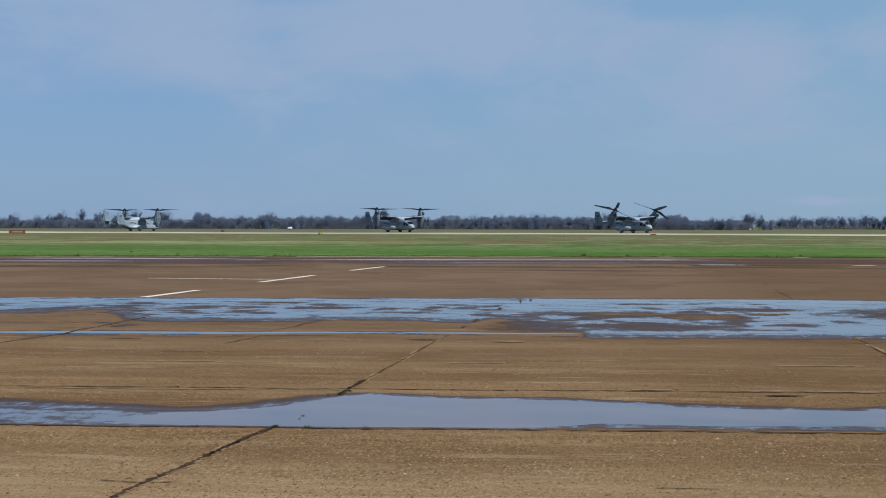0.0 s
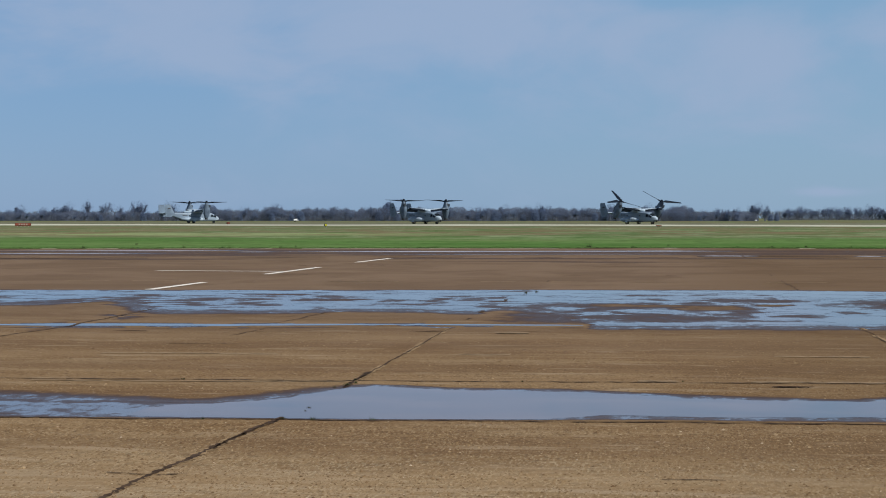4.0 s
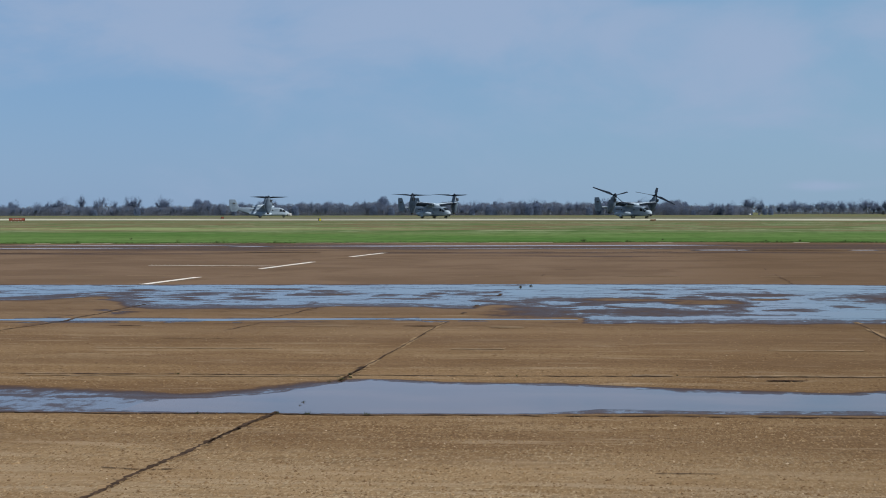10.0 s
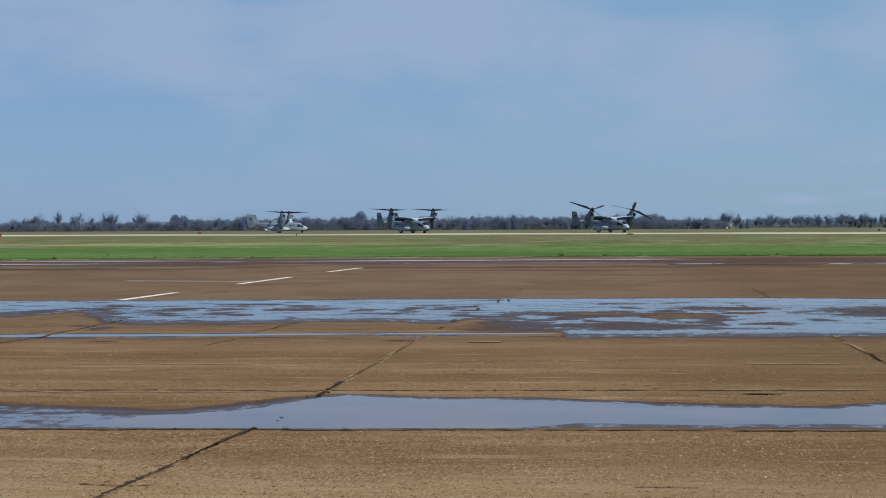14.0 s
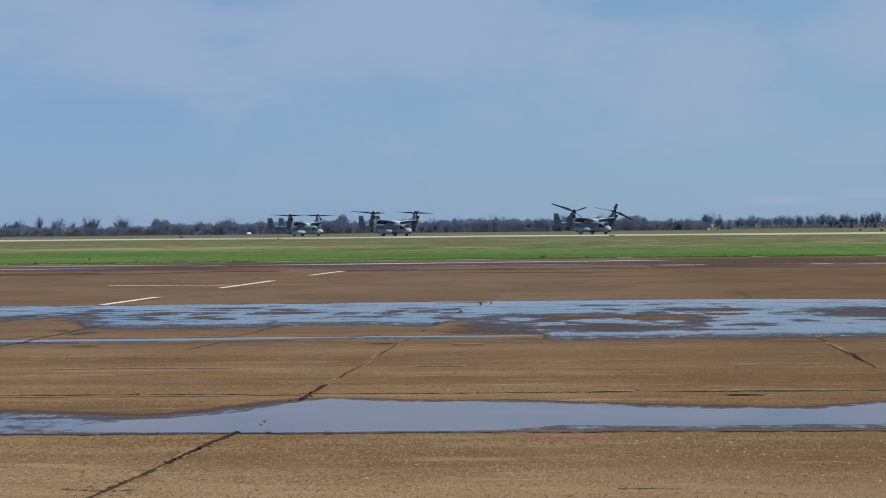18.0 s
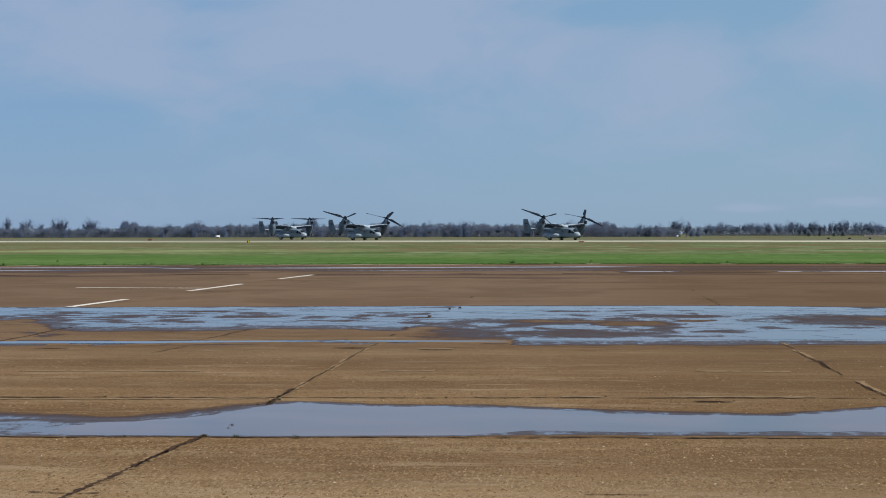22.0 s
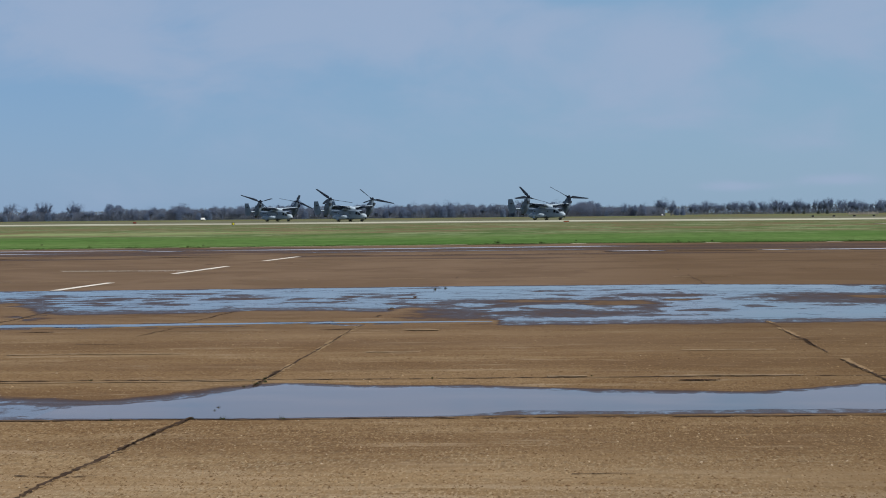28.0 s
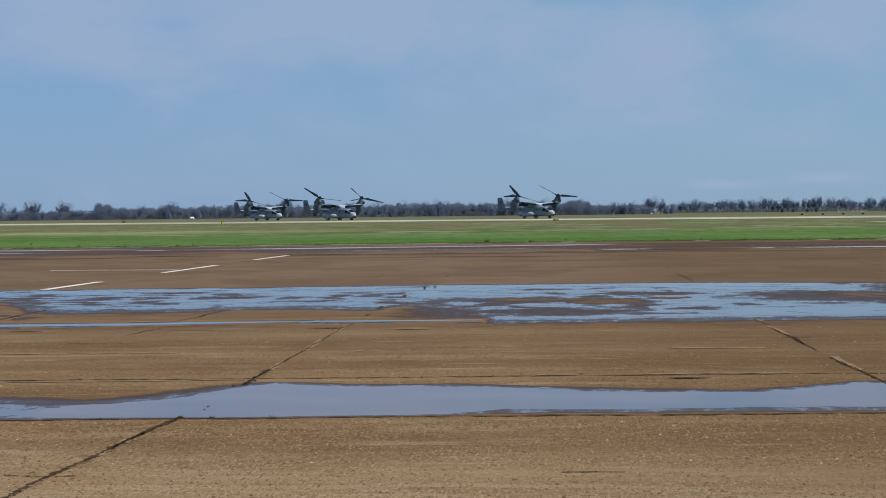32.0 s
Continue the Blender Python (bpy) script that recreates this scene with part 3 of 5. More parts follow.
NEAR_DAMP = ((-8.5, 17.3), (-6.3, 16.92), (-5.1, 16.6), (-4.5, 16.34), (-4.25, 16.36), (-3.88, 17.0), (-3.48, 17.72), (-3.2, 17.95), (-2.7, 17.91), (-2.2, 17.7), (-1.0, 17.69),
             (-0.4, 17.47), (0.2, 17.26), (1.5, 17.0), (2.0, 17.34), (2.6, 17.8), (4.6, 18.1))


def near_wet(x, y):
    n = rough_at(x, y, 2.2, 3.0)
    fine = noise.noise(Vector((x * 9.0, y * 7.0, 8.0)))
    x_ = x + 0.06 * n
    top, damp_top = along(x_, NEAR_TOP) + 0.05 * n + 0.04 * fine, along(x_, NEAR_DAMP) + 0.05 * n
    low, outer = along(x_, NEAR_LOW) + 0.02 * n + (0.05 * rough_at(x, 0, 3.1, 6.0) if x > -1.0 else 0.0), along(x_, NEAR_OUTER) + 0.015 * n
    if y > top:
        w_ = min(0.6, 0.18 + 0.45 * (damp_top - y) / max(0.08, damp_top - top), 5.0 * (damp_top - y)) + 0.06 * fine
    elif y < low:
        w_ = 0.6 * (y - outer) / max(0.05, low - outer)
        if low - outer > 0.15:
            w_ = min(w_ * 2.0, 0.56 + 0.05 * n)
    else:
        w_ = 0.6 + min(0.75, (top - y) * 2.6, (y - low) * 6.0)
        # a thin broken film towards the far end of the pool
        if x < -3.9:
            film = min(1.0, (-3.9 - x) / 0.7)
            w_ += film * (-0.50 + 0.55 * noise.noise(Vector((x * 1.7, y * 3.6, 7))) + 0.30 * noise.noise(Vector((x * 5.0, y * 8.0, 17)))) - 0.10 * film * min(1.0, max(0.0, (y - low - 0.9) / 0.4))
            w_ = max(0.48, min(w_, 1.35 - 0.59 * film))
        # crumbs that stand out of the water
        w_ -= 0.9 * max(0.0, noise.noise(Vector((x * 6.0, y * 5.0, 11))) - 0.50)
    if 0.86 < x < 1.42:
        w_ = max(w_, 0.66 + 0.3 * noise.noise(Vector((x * 7.0, y * 12.0, 2))) - 9.0 * abs(y - 15.10 - 0.05 * x))
    return w_


# the broad pool: its far and near edges, the damp streaks in it, and what has dried
FAR_TOP = ((-22, 39.7), (-12.5, 40.4), (-7.4, 41.05), (-2.3, 41.9), (2.6, 42.15), (4.9, 41.7), (8.5, 41.0))
FAR_LOW = ((-22, 32.6), (-12.7, 33.96), (-11.8, 34.4), (-11.1, 36.0), (-10.2, 34.0), (-9.4, 32.2), (-8.7, 31.5), (-6.5, 31.9), (-5.9, 32.55), (-4.85, 32.55), (-3.9, 32.1), (-3.4, 32.1), (-3.1, 33.4),
           (-2.2, 32.6), (-1.7, 31.0), (-1.3, 28.0), (0.2, 28.1), (2.7, 28.3), (8.5, 28.8))
STREAKS_WEST = ((-12.2, 34.9, 0.65, 0.92), (-11.0, 36.0, 0.66, 1.22), (-9.5, 35.9, 0.66, 1.33), (-8.4, 36.1, 0.5, 0.84), (-7.1, 36.2, 0.78, 0.72), (-7.8, 34.0, 0.57, 0.45), (-8.8, 33.6, 0.5, 0.42),
                (-8.5, 38.2, 0.59, 0.6), (-5.7, 35.7, 0.33, 0.5), (-4.7, 36.7, 0.31, 1.0), (-4.7, 34.7, 0.48, 0.43), (-4.1, 36.4, 0.39, 0.7), (-14.5, 36.5, 1.2, 0.6), (-17.0, 35.0, 1.5, 0.9))
STREAKS_EAST = ((-3.6, 37.9, 0.16, 0.4), (-2.4, 34.4, 0.47, 0.86), (-0.6, 38.9, 0.5, 0.45), (1.4, 36.8, 1.28, 0.97), (-1.4, 33.0, 0.45, 0.8), (-1.0, 32.0, 0.24, 0.36), (-0.3, 30.3, 1.36, 1.5), (1.1, 31.5, 0.22, 1.45),
                (1.9, 31.2, 0.52, 0.61), (5.0, 35.3, 1.95, 2.7), (3.1, 32.4, 0.24, 0.36), (6.9, 36.5, 1.0, 5.6), (-0.6, 34.4, 1.75, 1.2))
DRIED = ((-0.7, 34.5, 1.5, 0.66), (0.6, 33.8, 0.95, 1.45), (1.8, 34.9, 0.53, 0.54), (5.8, 35.7, 1.3, 1.0))


def patch(x, y, rows, power=4):
    return max(math.exp(-abs((x - a) / ra) ** power - abs((y - b) / rb) ** power) if abs(x - a) < 2.2 * ra and abs(y - b) < 2.2 * rb else 0.0 for a, b, ra, rb in rows)


def far_wet(x, y):
    n, m = rough_at(x, y, 1.0, 5.0), rough_at(x, y * 0.8, 1.3, 15.0)
    fine = noise.noise(Vector((x * 4.5, y * 2.2, 2)))
    x_, y_ = x + 0.26 * n, y + 0.34 * m
    top, low = along(x, FAR_TOP) + 0.05 * n, along(x_, FAR_LOW) + (0.22 * m if x < -1.3 else 0.05 * m)
    if y > top:
        return 0.6 * (1 - (y - top) / 0.32)
    if y < low:
        soaked = 0.40 * patch(x_, y_, ((-2.05, 30.5, 1.0, 2.4),)) if x < -0.8 else 0.0
        margin = 1.45 + 0.6 * m if x < -1.3 else 1.3 + 0.4 * rough_at(x, 0, 0.9, 4)
        return max(soaked + 0.06 * n, min(0.50, 1.05 * (1 - (low - y) / max(0.3, margin)) + 0.08 * n))
    w_ = 0.6 + min(0.56, (top - y) * 1.3, (y - low) * 0.9) + 0.14 * n + 0.09 * fine
    for rows, k in ((STREAKS_WEST, 0.84), (STREAKS_EAST, 1.10)):
        w_ -= (k + 0.25 * fine) * patch(x_, y_, rows, 2)
    # small ripply streaks anywhere
    w_ -= 1.2 * max(0.0, noise.noise(Vector((x * 1.3, y * 1.0, 31))) - 0.08) * (1 if x < 2 else 0.5)
    w_ -= 1.0 * max(0.0, noise.noise(Vector((x * 0.8, y * 1.9, 37))) - 0.02) * along(x, ((-14, 1.0), (-3, 0.9), (0, 0.5), (3, 0.3)))
    # damp between the streaks, nearly dry on the raised patches
    w_ = max(w_, 0.40 + 0.08 * n)
    w_ = min(w_, 1.5 - 1.35 * patch(x_, y_, DRIED) + 0.12 * fine)
    # the bright line of water along the lane joint
    if x > -1.6:
        w_ = max(w_, 1.15 - 1.1 * abs(y - along(x, ((-2, 28.3), (0.2, 28.6), (1.2, 28.9), (8, 29.2)))) + 0.1 * fine)
    return w_


def thin_wet(x, y):
    mid = along(x, ((-16, 26.8), (-10.2, 27.12), (-8.5, 27.35), (-6.7, 27.45), (-5.9, 27.68), (-4.2, 27.95), (-2.4, 28.02), (-1.5, 28.1), (2.0, 28.3)))
    n = rough_at(x, 0.0, 0.8, 5.0)
    half = along(x, ((-16, 0.2), (-10.5, 0.22), (-9.4, 0.34), (-7.0, 0.36), (-5.5, 0.26), (-4.0, 0.20), (-2.0, 0.22), (0, 0.2))) + 0.05 + 0.05 * n
    d = y - mid
    if d > half:
        w_ = 0.6 * (1 - (d - half) / (0.32 + 0.1 * n))
    elif d < -half:
        reach = along(x, ((-16, 0.4), (-9, 0.45), (-6.5, 0.6), (-4.6, 0.5), (-4.0, 0.95), (-3.5, 0.9), (-2, 0.6), (1, 0.7))) + 0.08 * n
        w_ = min(0.50, 1.1 * (1 - (-d - half) / reach))
    else:
        w_ = 0.6 + min(0.55, (half - abs(d)) * 3.0) - 0.9 * max(0.0, noise.noise(Vector((x * 1.3, y * 2.0, 51))) - 0.22)
    # the soaked joint where it crosses
    w_ = max(w_, 0.56 - abs(x + 9.25 - 0.02 * (y - 28)) * 0.8 - 0.10 * abs(y - 29.6) + 0.12 * n)
    return min(w_, (-0.9 - x) * 0.6 + 0.6)


def streaks(x, y):
    return noise.noise(Vector((x * 0.07, y * 0.30, 3))) + 0.55 * noise.noise(Vector((x * 0.22, y * 0.55, 6)))


def edge_wet(x, y):
    """Films along the grassy edge, and the soaked band they lie in."""
    d = edge_y(x) - y
    n1, n2 = noise.noise(Vector((x * 0.11, 3.3, 0))), noise.noise(Vector((x * 0.09, 9.1, 0)))
    f = 0.80 + 0.3 * n2 - abs(d - 9.4 - 0.8 * n1) / 1.9 - max(0.0, -13 - x) * 0.12 - max(0.0, x + 0.5) * 0.25
    f = max(f, 0.40 + 0.3 * n1 - abs(d - 16.8 - 0.6 * n2) / 1.1 - max(0.0, -8 - x) * 0.1 - max(0.0, x + 1.0) * 0.2)
    f = max(f, 0.6 - ((x - 2.1) / 1.6) ** 2 - ((d - 20.6) / 1.2) ** 2, 0.6 - ((x - 12.5) / 4.5) ** 2 - ((d - 20.2) / 1.3) ** 2, 0.4 - (x - 8.1) ** 2 - ((d - 20.4) / 1.1) ** 2)
    f = max(f, 0.5 - ((x + 27.0) / 8.0) ** 2 - ((d - 7.0) / 1.4) ** 2, 0.45 - ((x + 28.0) / 7.0) ** 2 - ((d - 13.8) / 1.3) ** 2, 0.4 - ((x + 20.0) / 1.6) ** 2 - ((d - 10.4) / 1.1) ** 2)
    f += 0.22 * streaks(x, y) - 0.12
    band = 0.55 * bump_at(0, d, 0, 12.0, 1, 8.0) + 0.42 * bump_at(0, d, 0, 16.0, 1, 1.4) + 0.45 * bump_at(0, d, 0, 25.6, 1, 1.3)
    return min(max(0.6 + 0.8 * min(f, 0.4) if f > -0.3 else 0.0, min(0.30, band - 0.13 + 0.55 * streaks(x + 40, y))), d * 0.5)


def offset(f, k):
    return lambda x, y: f(x, y) + k


for name, wet, water, z, zw, region, step, skin, label in (
        ("puddle", near_wet, 0.8, 0.0030, 0.0040, (-8.5, 4.6, 13.9, 18.4), (0.045, 0.03), WATER, "long shallow puddle along a pavement joint, mirroring the sky"),
        ("puddle", far_wet, 0.98, 0.0024, 0.0038, (-22, 8.5, 26.5, 43.0), (0.09, 0.10), WATER, "broad broken puddle with dark damp islands"),
        ("puddle", thin_wet, 0.92, 0.0012, 0.0046, (-16, 0.2, 25.6, 33.0), (0.09, 0.05), WATER, "thin line of water along a lane joint"),
        ("puddle", edge_wet, 0.66, 0.0030, 0.0040, (-48, 26, 62, 106), (0.4, 0.3), PALE_FILM, "wet streaks along the grassy edge of the apron")):
    pools = loose_pieces(field_sheet(name, offset(wet, -water), *region, step, zw, skin), name, skin)
    pool = new(name, pools[0])
    tagged(pool, label, "puddle", group="puddles on the apron")
    for me in pools[1:-1]:
        tagged(new(name, me), "small shallow pool beside a larger puddle", "puddle", group="puddles on the apron")
    if len(pools) > 1:
        tagged(new("wet_specks", pools[-1]), "scattered wet specks round the puddles", "water", kind="stuff")
    rim = new("damp_margin", wet_sheet("damp_margin", wet, *region, step, z, DAMP))
    rim.parent = pool
    tagged(rim, "dark damp concrete round the water")

# ---- joints, cracks, paint ----
JOINT_X, LANE_Y, SLAB_W, LANE_D = -3.29, 18.32, 6.03, 3.30


def crack_thing(a, b, width, rough, seed, material, label, gaps=0.0, step=0.06, name="joint_crack", z=0.006):
    bm = bmesh.new()
    ragged_strip(bm, a, b, width, rough, step, z, seed, gaps, 1.5 if material is SEAL else 0.9)
    ob = part(name, bm, material, apron, label)
    return ob


for (xa, ya), (xb, yb), width, seed in (((-3.42, 9.4), (-3.25, 14.7), 0.08, 71), ((-3.22, 17.9), (-3.37, 27.2), 0.07, 72), ((2.93, 17.2), (2.70, 27.9), 0.075, 73), ((-3.55, 11.0), (-3.36, 11.7), 0.12, 74)):
    crack_thing((xa, ya), (xb, yb), width, 0.05, seed, SAND, "pale crumbled edge of a joint", 0.50, 0.05, "joint_edge", 0.0050)
crack_thing((-3.40, 9.2), (-3.34, 11.7), 0.036, 0.035, 1, SEAL, "dark cracked joint grown with weeds", 0.04, 0.04)
crack_thing((-3.34, 11.7), (-3.24, 14.85), 0.036, 0.035, 51, SEAL, "dark cracked joint grown with weeds", 0.04, 0.04)
crack_thing((-3.41, 9.3), (-3.23, 14.8), 0.020, 0.075, 41, SEAL, "dark cracked joint grown with weeds", 0.40, 0.045)
crack_thing((-3.39, 10.0), (-3.25, 14.2), 0.055, 0.03, 42, SEAL, "dark crumbled joint", 0.62, 0.05)
crack_thing((-3.22, 17.6), (-3.37, 27.2), 0.022, 0.030, 2, SEAL, "dark cracked joint", 0.12, 0.06)
crack_thing((-3.22, 17.5), (-3.26, 19.3), 0.038, 0.05, 12, SEAL, "dark weedy joint", 0.34, 0.04)
crack_thing((-3.28, 19.2), (-3.36, 25.8), 0.030, 0.04, 52, SEAL, "dark weedy joint", 0.66, 0.05)
crack_thing((-3.36, 28.8), (-3.45, 33.2), 0.05, 0.06, 3, SEAL, "dark cracked joint", 0.55, 0.12)
crack_thing((-3.45, 33.5), (-3.4, 38), 0.06, 0.08, 53, SEAL, "wet cracked joint", 0.55, 0.12, z=0.0062)
crack_thing((-3.36, 43), (-3.3, 58), 0.035, 0.06, 13, SEAL, "faint cracked joint", 0.6, 0.2)
crack_thing((2.98, 12.0), (2.94, 17.4), 0.030, 0.025, 4, SEAL, "dark cracked joint", 0.22, 0.05)
crack_thing((2.94, 17.2), (2.82, 20.0), 0.028, 0.05, 54, SEAL, "dark weedy joint", 0.32, 0.05)
crack_thing((2.83, 19.5), (2.70, 27.9), 0.018, 0.035, 55, SEAL, "dark cracked joint", 0.25, 0.05)
crack_thing((2.81, 20.6), (2.78, 24.4), 0.036, 0.05, 56, SEAL, "dark weedy joint", 0.6, 0.05)
crack_thing((2.71, 42.3), (2.62, 55), 0.020, 0.05, 5, SEAL, "dark cracked joint", 0.40, 0.2)
crack_thing((2.72, 76), (2.74, 84), 0.07, 0.06, 15, SEAL, "dark cracked joint", 0.2, 0.3)
crack_thing((-9.35, 24.4), (-9.15, 26.8), 0.030, 0.04, 16, SEAL, "dark cracked joint", 0.15, 0.08)
crack_thing((-9.17, 26.7), (-9.38, 32.0), 0.055, 0.05, 6, SEAL, "dark cracked joint", 0.15, 0.08)
crack_thing((-6.22, 25.0), (-6.07, 26.6), 0.026, 0.05, 7, SEAL, "dark crack across a slab", 0.25, 0.08)
crack_thing((-6.20, 28.2), (-6.05, 31.3), 0.034, 0.05, 17, SEAL, "dark crack across a slab", 0.2, 0.08)
crack_thing((8.8, 20.0), (8.75, 60), 0.024, 0.05, 8, SEAL, "dark cracked joint", 0.45, 0.15)
crack_thing((-3.66, 11.48), (-3.36, 11.40), 0.020, 0.02, 9, SEAL, "fine side crack", 0.10, 0.04)
crack_thing((-3.30, 11.40), (-3.12, 11.48), 0.018, 0.02, 19, SEAL, "fine side crack", 0.10, 0.04)
crack_thing((-3.32, 13.75), (-3.20, 13.78), 0.018, 0.02, 20, SEAL, "fine side crack", 0.0, 0.04)
for y0, width, material, gaps, seed in ((11.50, 0.020, SEAL, 0.52, 21), (14.72, 0.040, SEAL, 0.06, 22), (18.32, 0.040, SEAL, 0.34, 23),
                                        (18.45, 0.11, PALE_SEAL, 0.55, 33), (18.16, 0.08, PALE_SEAL, 0.55, 35), (21.92, 0.13, PALE_SEAL, 0.46, 24), (25.2, 0.05, SEAL, 0.66, 25),
                                        (20.1, 0.02, SEAL, 0.78, 27), (23.6, 0.03, SEAL, 0.68, 28), (26.2, 0.05, PALE_SEAL, 0.6, 34),
                                        (52.5, 0.10, SEAL, 0.62, 29), (47.0, 0.14, PALE_SEAL, 0.5, 30), (63.0, 0.2, SEAL, 0.6, 31), (75.0, 0.25, PALE_SEAL, 0.5, 32)):
    reach = 0.46 * y0 if y0 > 12 else 0.1
    crack_thing((-reach, lane(-reach, y0)), (0.30 * y0 + 2, lane(0.30 * y0 + 2, y0)), width, 0.035 + y0 * 0.0018, seed, material,
                "dark lane joint" if material is SEAL else "pale filled lane joint", gaps, 0.08 if y0 < 30 else 0.3, "lane_joint", 0.0055)

# the pale worn rim of the apron along the grass
for x0, x1, inset, wide, seed in ((-46, 0, 0.7, 0.8, 61), (0, 24, 1.0, 1.3, 62), (-30, 0, 24.0, 0.5, 63), (0, 24, 22.0, 0.65, 64)):
    crack_thing((x0, edge_y(x0) - inset), (x1, edge_y(x1) - inset), wide, 0.6, seed, RIM if seed < 63 else SEAL, "pale worn rim of the apron" if seed < 63 else "dark lane joint", 0.42, 0.8, "rim", 0.0105)

# short flat stain and a spalled pale patch
for cx, cy, rx, ry, material, name, label in ((1.10, 18.09, 0.20, 0.060, OIL, "spall", "dark shallow spall in the concrete"),
                                              (-2.33, 26.05, 0.27, 0.16, PALE_SEAL, "repair", "small pale repair patch"),
                                              (-7.89, 25.87, 0.28, 0.06, OIL, "stain", "dark stain"), (-3.58, 26.23, 0.26, 0.06, OIL, "stain", "dark stain")):
    bm = bmesh.new()
    rnd = random.Random(int(cx * 100) + 900)
    ring = []
    for i in range(20):
        a = i * math.pi / 10
        k = 0.75 + 0.45 * rnd.random()
        ring.append(bm.verts.new((cx + rx * k * math.cos(a), cy + ry * k * math.sin(a), 0.010)))
    bm.faces.new(ring)
    part(name, bm, material, apron, label)

# painted dashes of an old guide line
for (xa, ya), (xb, yb), width, label in (((-11.98, 40.7), (-11.92, 45.4), 0.22, "worn white painted dash"), ((-11.86, 52.2), (-11.76, 59.6), 0.22, "worn white painted dash"),
                                         ((-11.72, 66.5), (-11.50, 73.0), 0.22, "worn white painted dash"), ((-16.1, 55.4), (-12.0, 54.9), 0.24, "thin faded white cross line")):
    bm = bmesh.new()
    ragged_strip(bm, (xa, ya), (xb, yb), width, 0.006, 0.4, 0.009, int(ya), 0.0, 0.2)
    part("painted_line", bm, PAINT, apron, label)


# ---- the tiltrotor aircraft ----
PIVOT = Vector((2.05, 7.05, 3.88))
HUB_UP = 1.92


def build_tiltrotor():
    craft = thing("tiltrotor_aircraft", "grey military tiltrotor aircraft with turning rotors on the taxiway", "aircraft", group="tiltrotors on the taxiway")
    bm = bmesh.new()
    hull = [(8.45, 1.30, 0.12, 0.10), (8.30, 1.28, 0.36, 0.30), (7.95, 1.30, 0.62, 0.50), (7.3, 1.42, 0.88, 0.70), (6.6, 1.66, 1.05, 1.00),
            (5.7, 1.80, 1.14, 1.18), (4.5, 1.80, 1.18, 1.20), (1.0, 1.80, 1.18, 1.22), (-1.6, 1.82, 1.18, 1.20), (-3.0, 1.98, 1.12, 1.04),
            (-4.6, 2.28, 0.92, 0.74), (-6.4, 2.56, 0.62, 0.46), (-8.0, 2.74, 0.40, 0.27), (-8.75, 2.80, 0.22, 0.14)]
    loft(bm, [(x, 0, z, hw, hh) for x, z, hw, hh in hull], 4.6, 32)
    body = part("fuselage", bm, HULL, craft, "grey fuselage, paler underneath", smooth=True)
    # cockpit glazing, set just proud of the nose
    for s in (-1, 1):
        for pts, name in (([(7.52, 0.06, 2.14), (7.45, 0.66, 2.00), (6.72, 0.80, 2.56), (6.78, 0.06, 2.74)], "windscreen"),
                          ([(7.36, 0.80, 1.92), (7.20, 0.98, 1.62), (6.46, 1.12, 1.78), (6.52, 1.00, 2.36)], "side_window"),
                          ([(6.36, 1.04, 2.40), (6.34, 1.15, 1.80), (5.60, 1.20, 1.85), (5.66, 1.08, 2.50)], "side_window")):
            bm = bmesh.new()
            a = [bm.verts.new((x + 0.04, y * s * 1.02, z + 0.04)) for x, y, z in pts]
            b = [bm.verts.new((x - 0.05, y * s * 0.93, z - 0.04)) for x, y, z in pts]
            bm.faces.new(a)
            bm.faces.new(b)
            for i in range(4):
                bm.faces.new((a[i], a[(i + 1) % 4], b[(i + 1) % 4], b[i]))
            part(name, bm, GLASS, body, "dark cockpit glass")
        for x in (3.6, -0.9):
            bm = bmesh.new()
            rod(bm, (x, s * 1.10, 2.15), (x, s * 1.205, 2.15), 0.19, sides=14)
            part("cabin_window", bm, GLASS, body, "round dark cabin window")
        bm = bmesh.new()
        box(bm, (0.95, 0.05, 1.35), Matrix.Translation((4.75, s * 1.185, 1.85)), 0.02)
        part("cabin_door", bm, HULL, body, "grey side door")
        bm = bmesh.new()
        box(bm, (1.5, 0.02, 0.22), Matrix.Translation((-2.2, s * 1.17, 2.30)))
        part("marking", bm, MARK, body, "dark illegible lettering")
    bm = bmesh.new()
    box(bm, (2.5, 1.7, 0.06), pose(-3.05, 0, 1.12, 0, 19, 0), 0.02)
    part("rear_ramp", bm, DARK_HULL, body, "closed dark loading ramp")
    for x, z, h in ((3.6, 3.0, 0.35), (-2.4, 3.0, 0.3), (5.3, 2.98, 0.2)):
        bm = bmesh.new()
        box(bm, (0.3, 0.04, h), Matrix.Translation((x, 0, z + h / 2 - 0.04)), 0.01)
        part("antenna", bm, DARK_HULL, body)
    bm = bmesh.new()
    rod(bm, (7.5, -0.55, 1.0), (9.6, -0.55, 1.02), 0.09, 0.05)
    part("refuelling_probe", bm, DARK_HULL, body)
    bm = bmesh.new()
    bmesh.ops.create_uvsphere(bm, u_segments=12, v_segments=8, radius=0.26, matrix=Matrix.Translation((8.0, 0.25, 0.80)))
    part("sensor_turret", bm, SOOT, body, smooth=True)
    # sponsons with their wheel wells
    for s in (-1, 1):
        bm = bmesh.new()
        loft(bm, [(x, s * (0.98 + 0.55 * k), 1.12, 0.85 * k + 0.05, 0.55 * k + 0.05) for x, k in
                  ((3.4, 0.05), (3.1, 0.45), (2.4, 0.80), (1.4, 0.98), (-0.6, 1.0), (-1.8, 0.85), (-2.8, 0.5), (-3.3, 0.06))], 2.4, 18)
        part("sponson", bm, LIGHT_HULL, craft, "pale grey bulged sponson", smooth=True)
    # wing
    bm = bmesh.new()
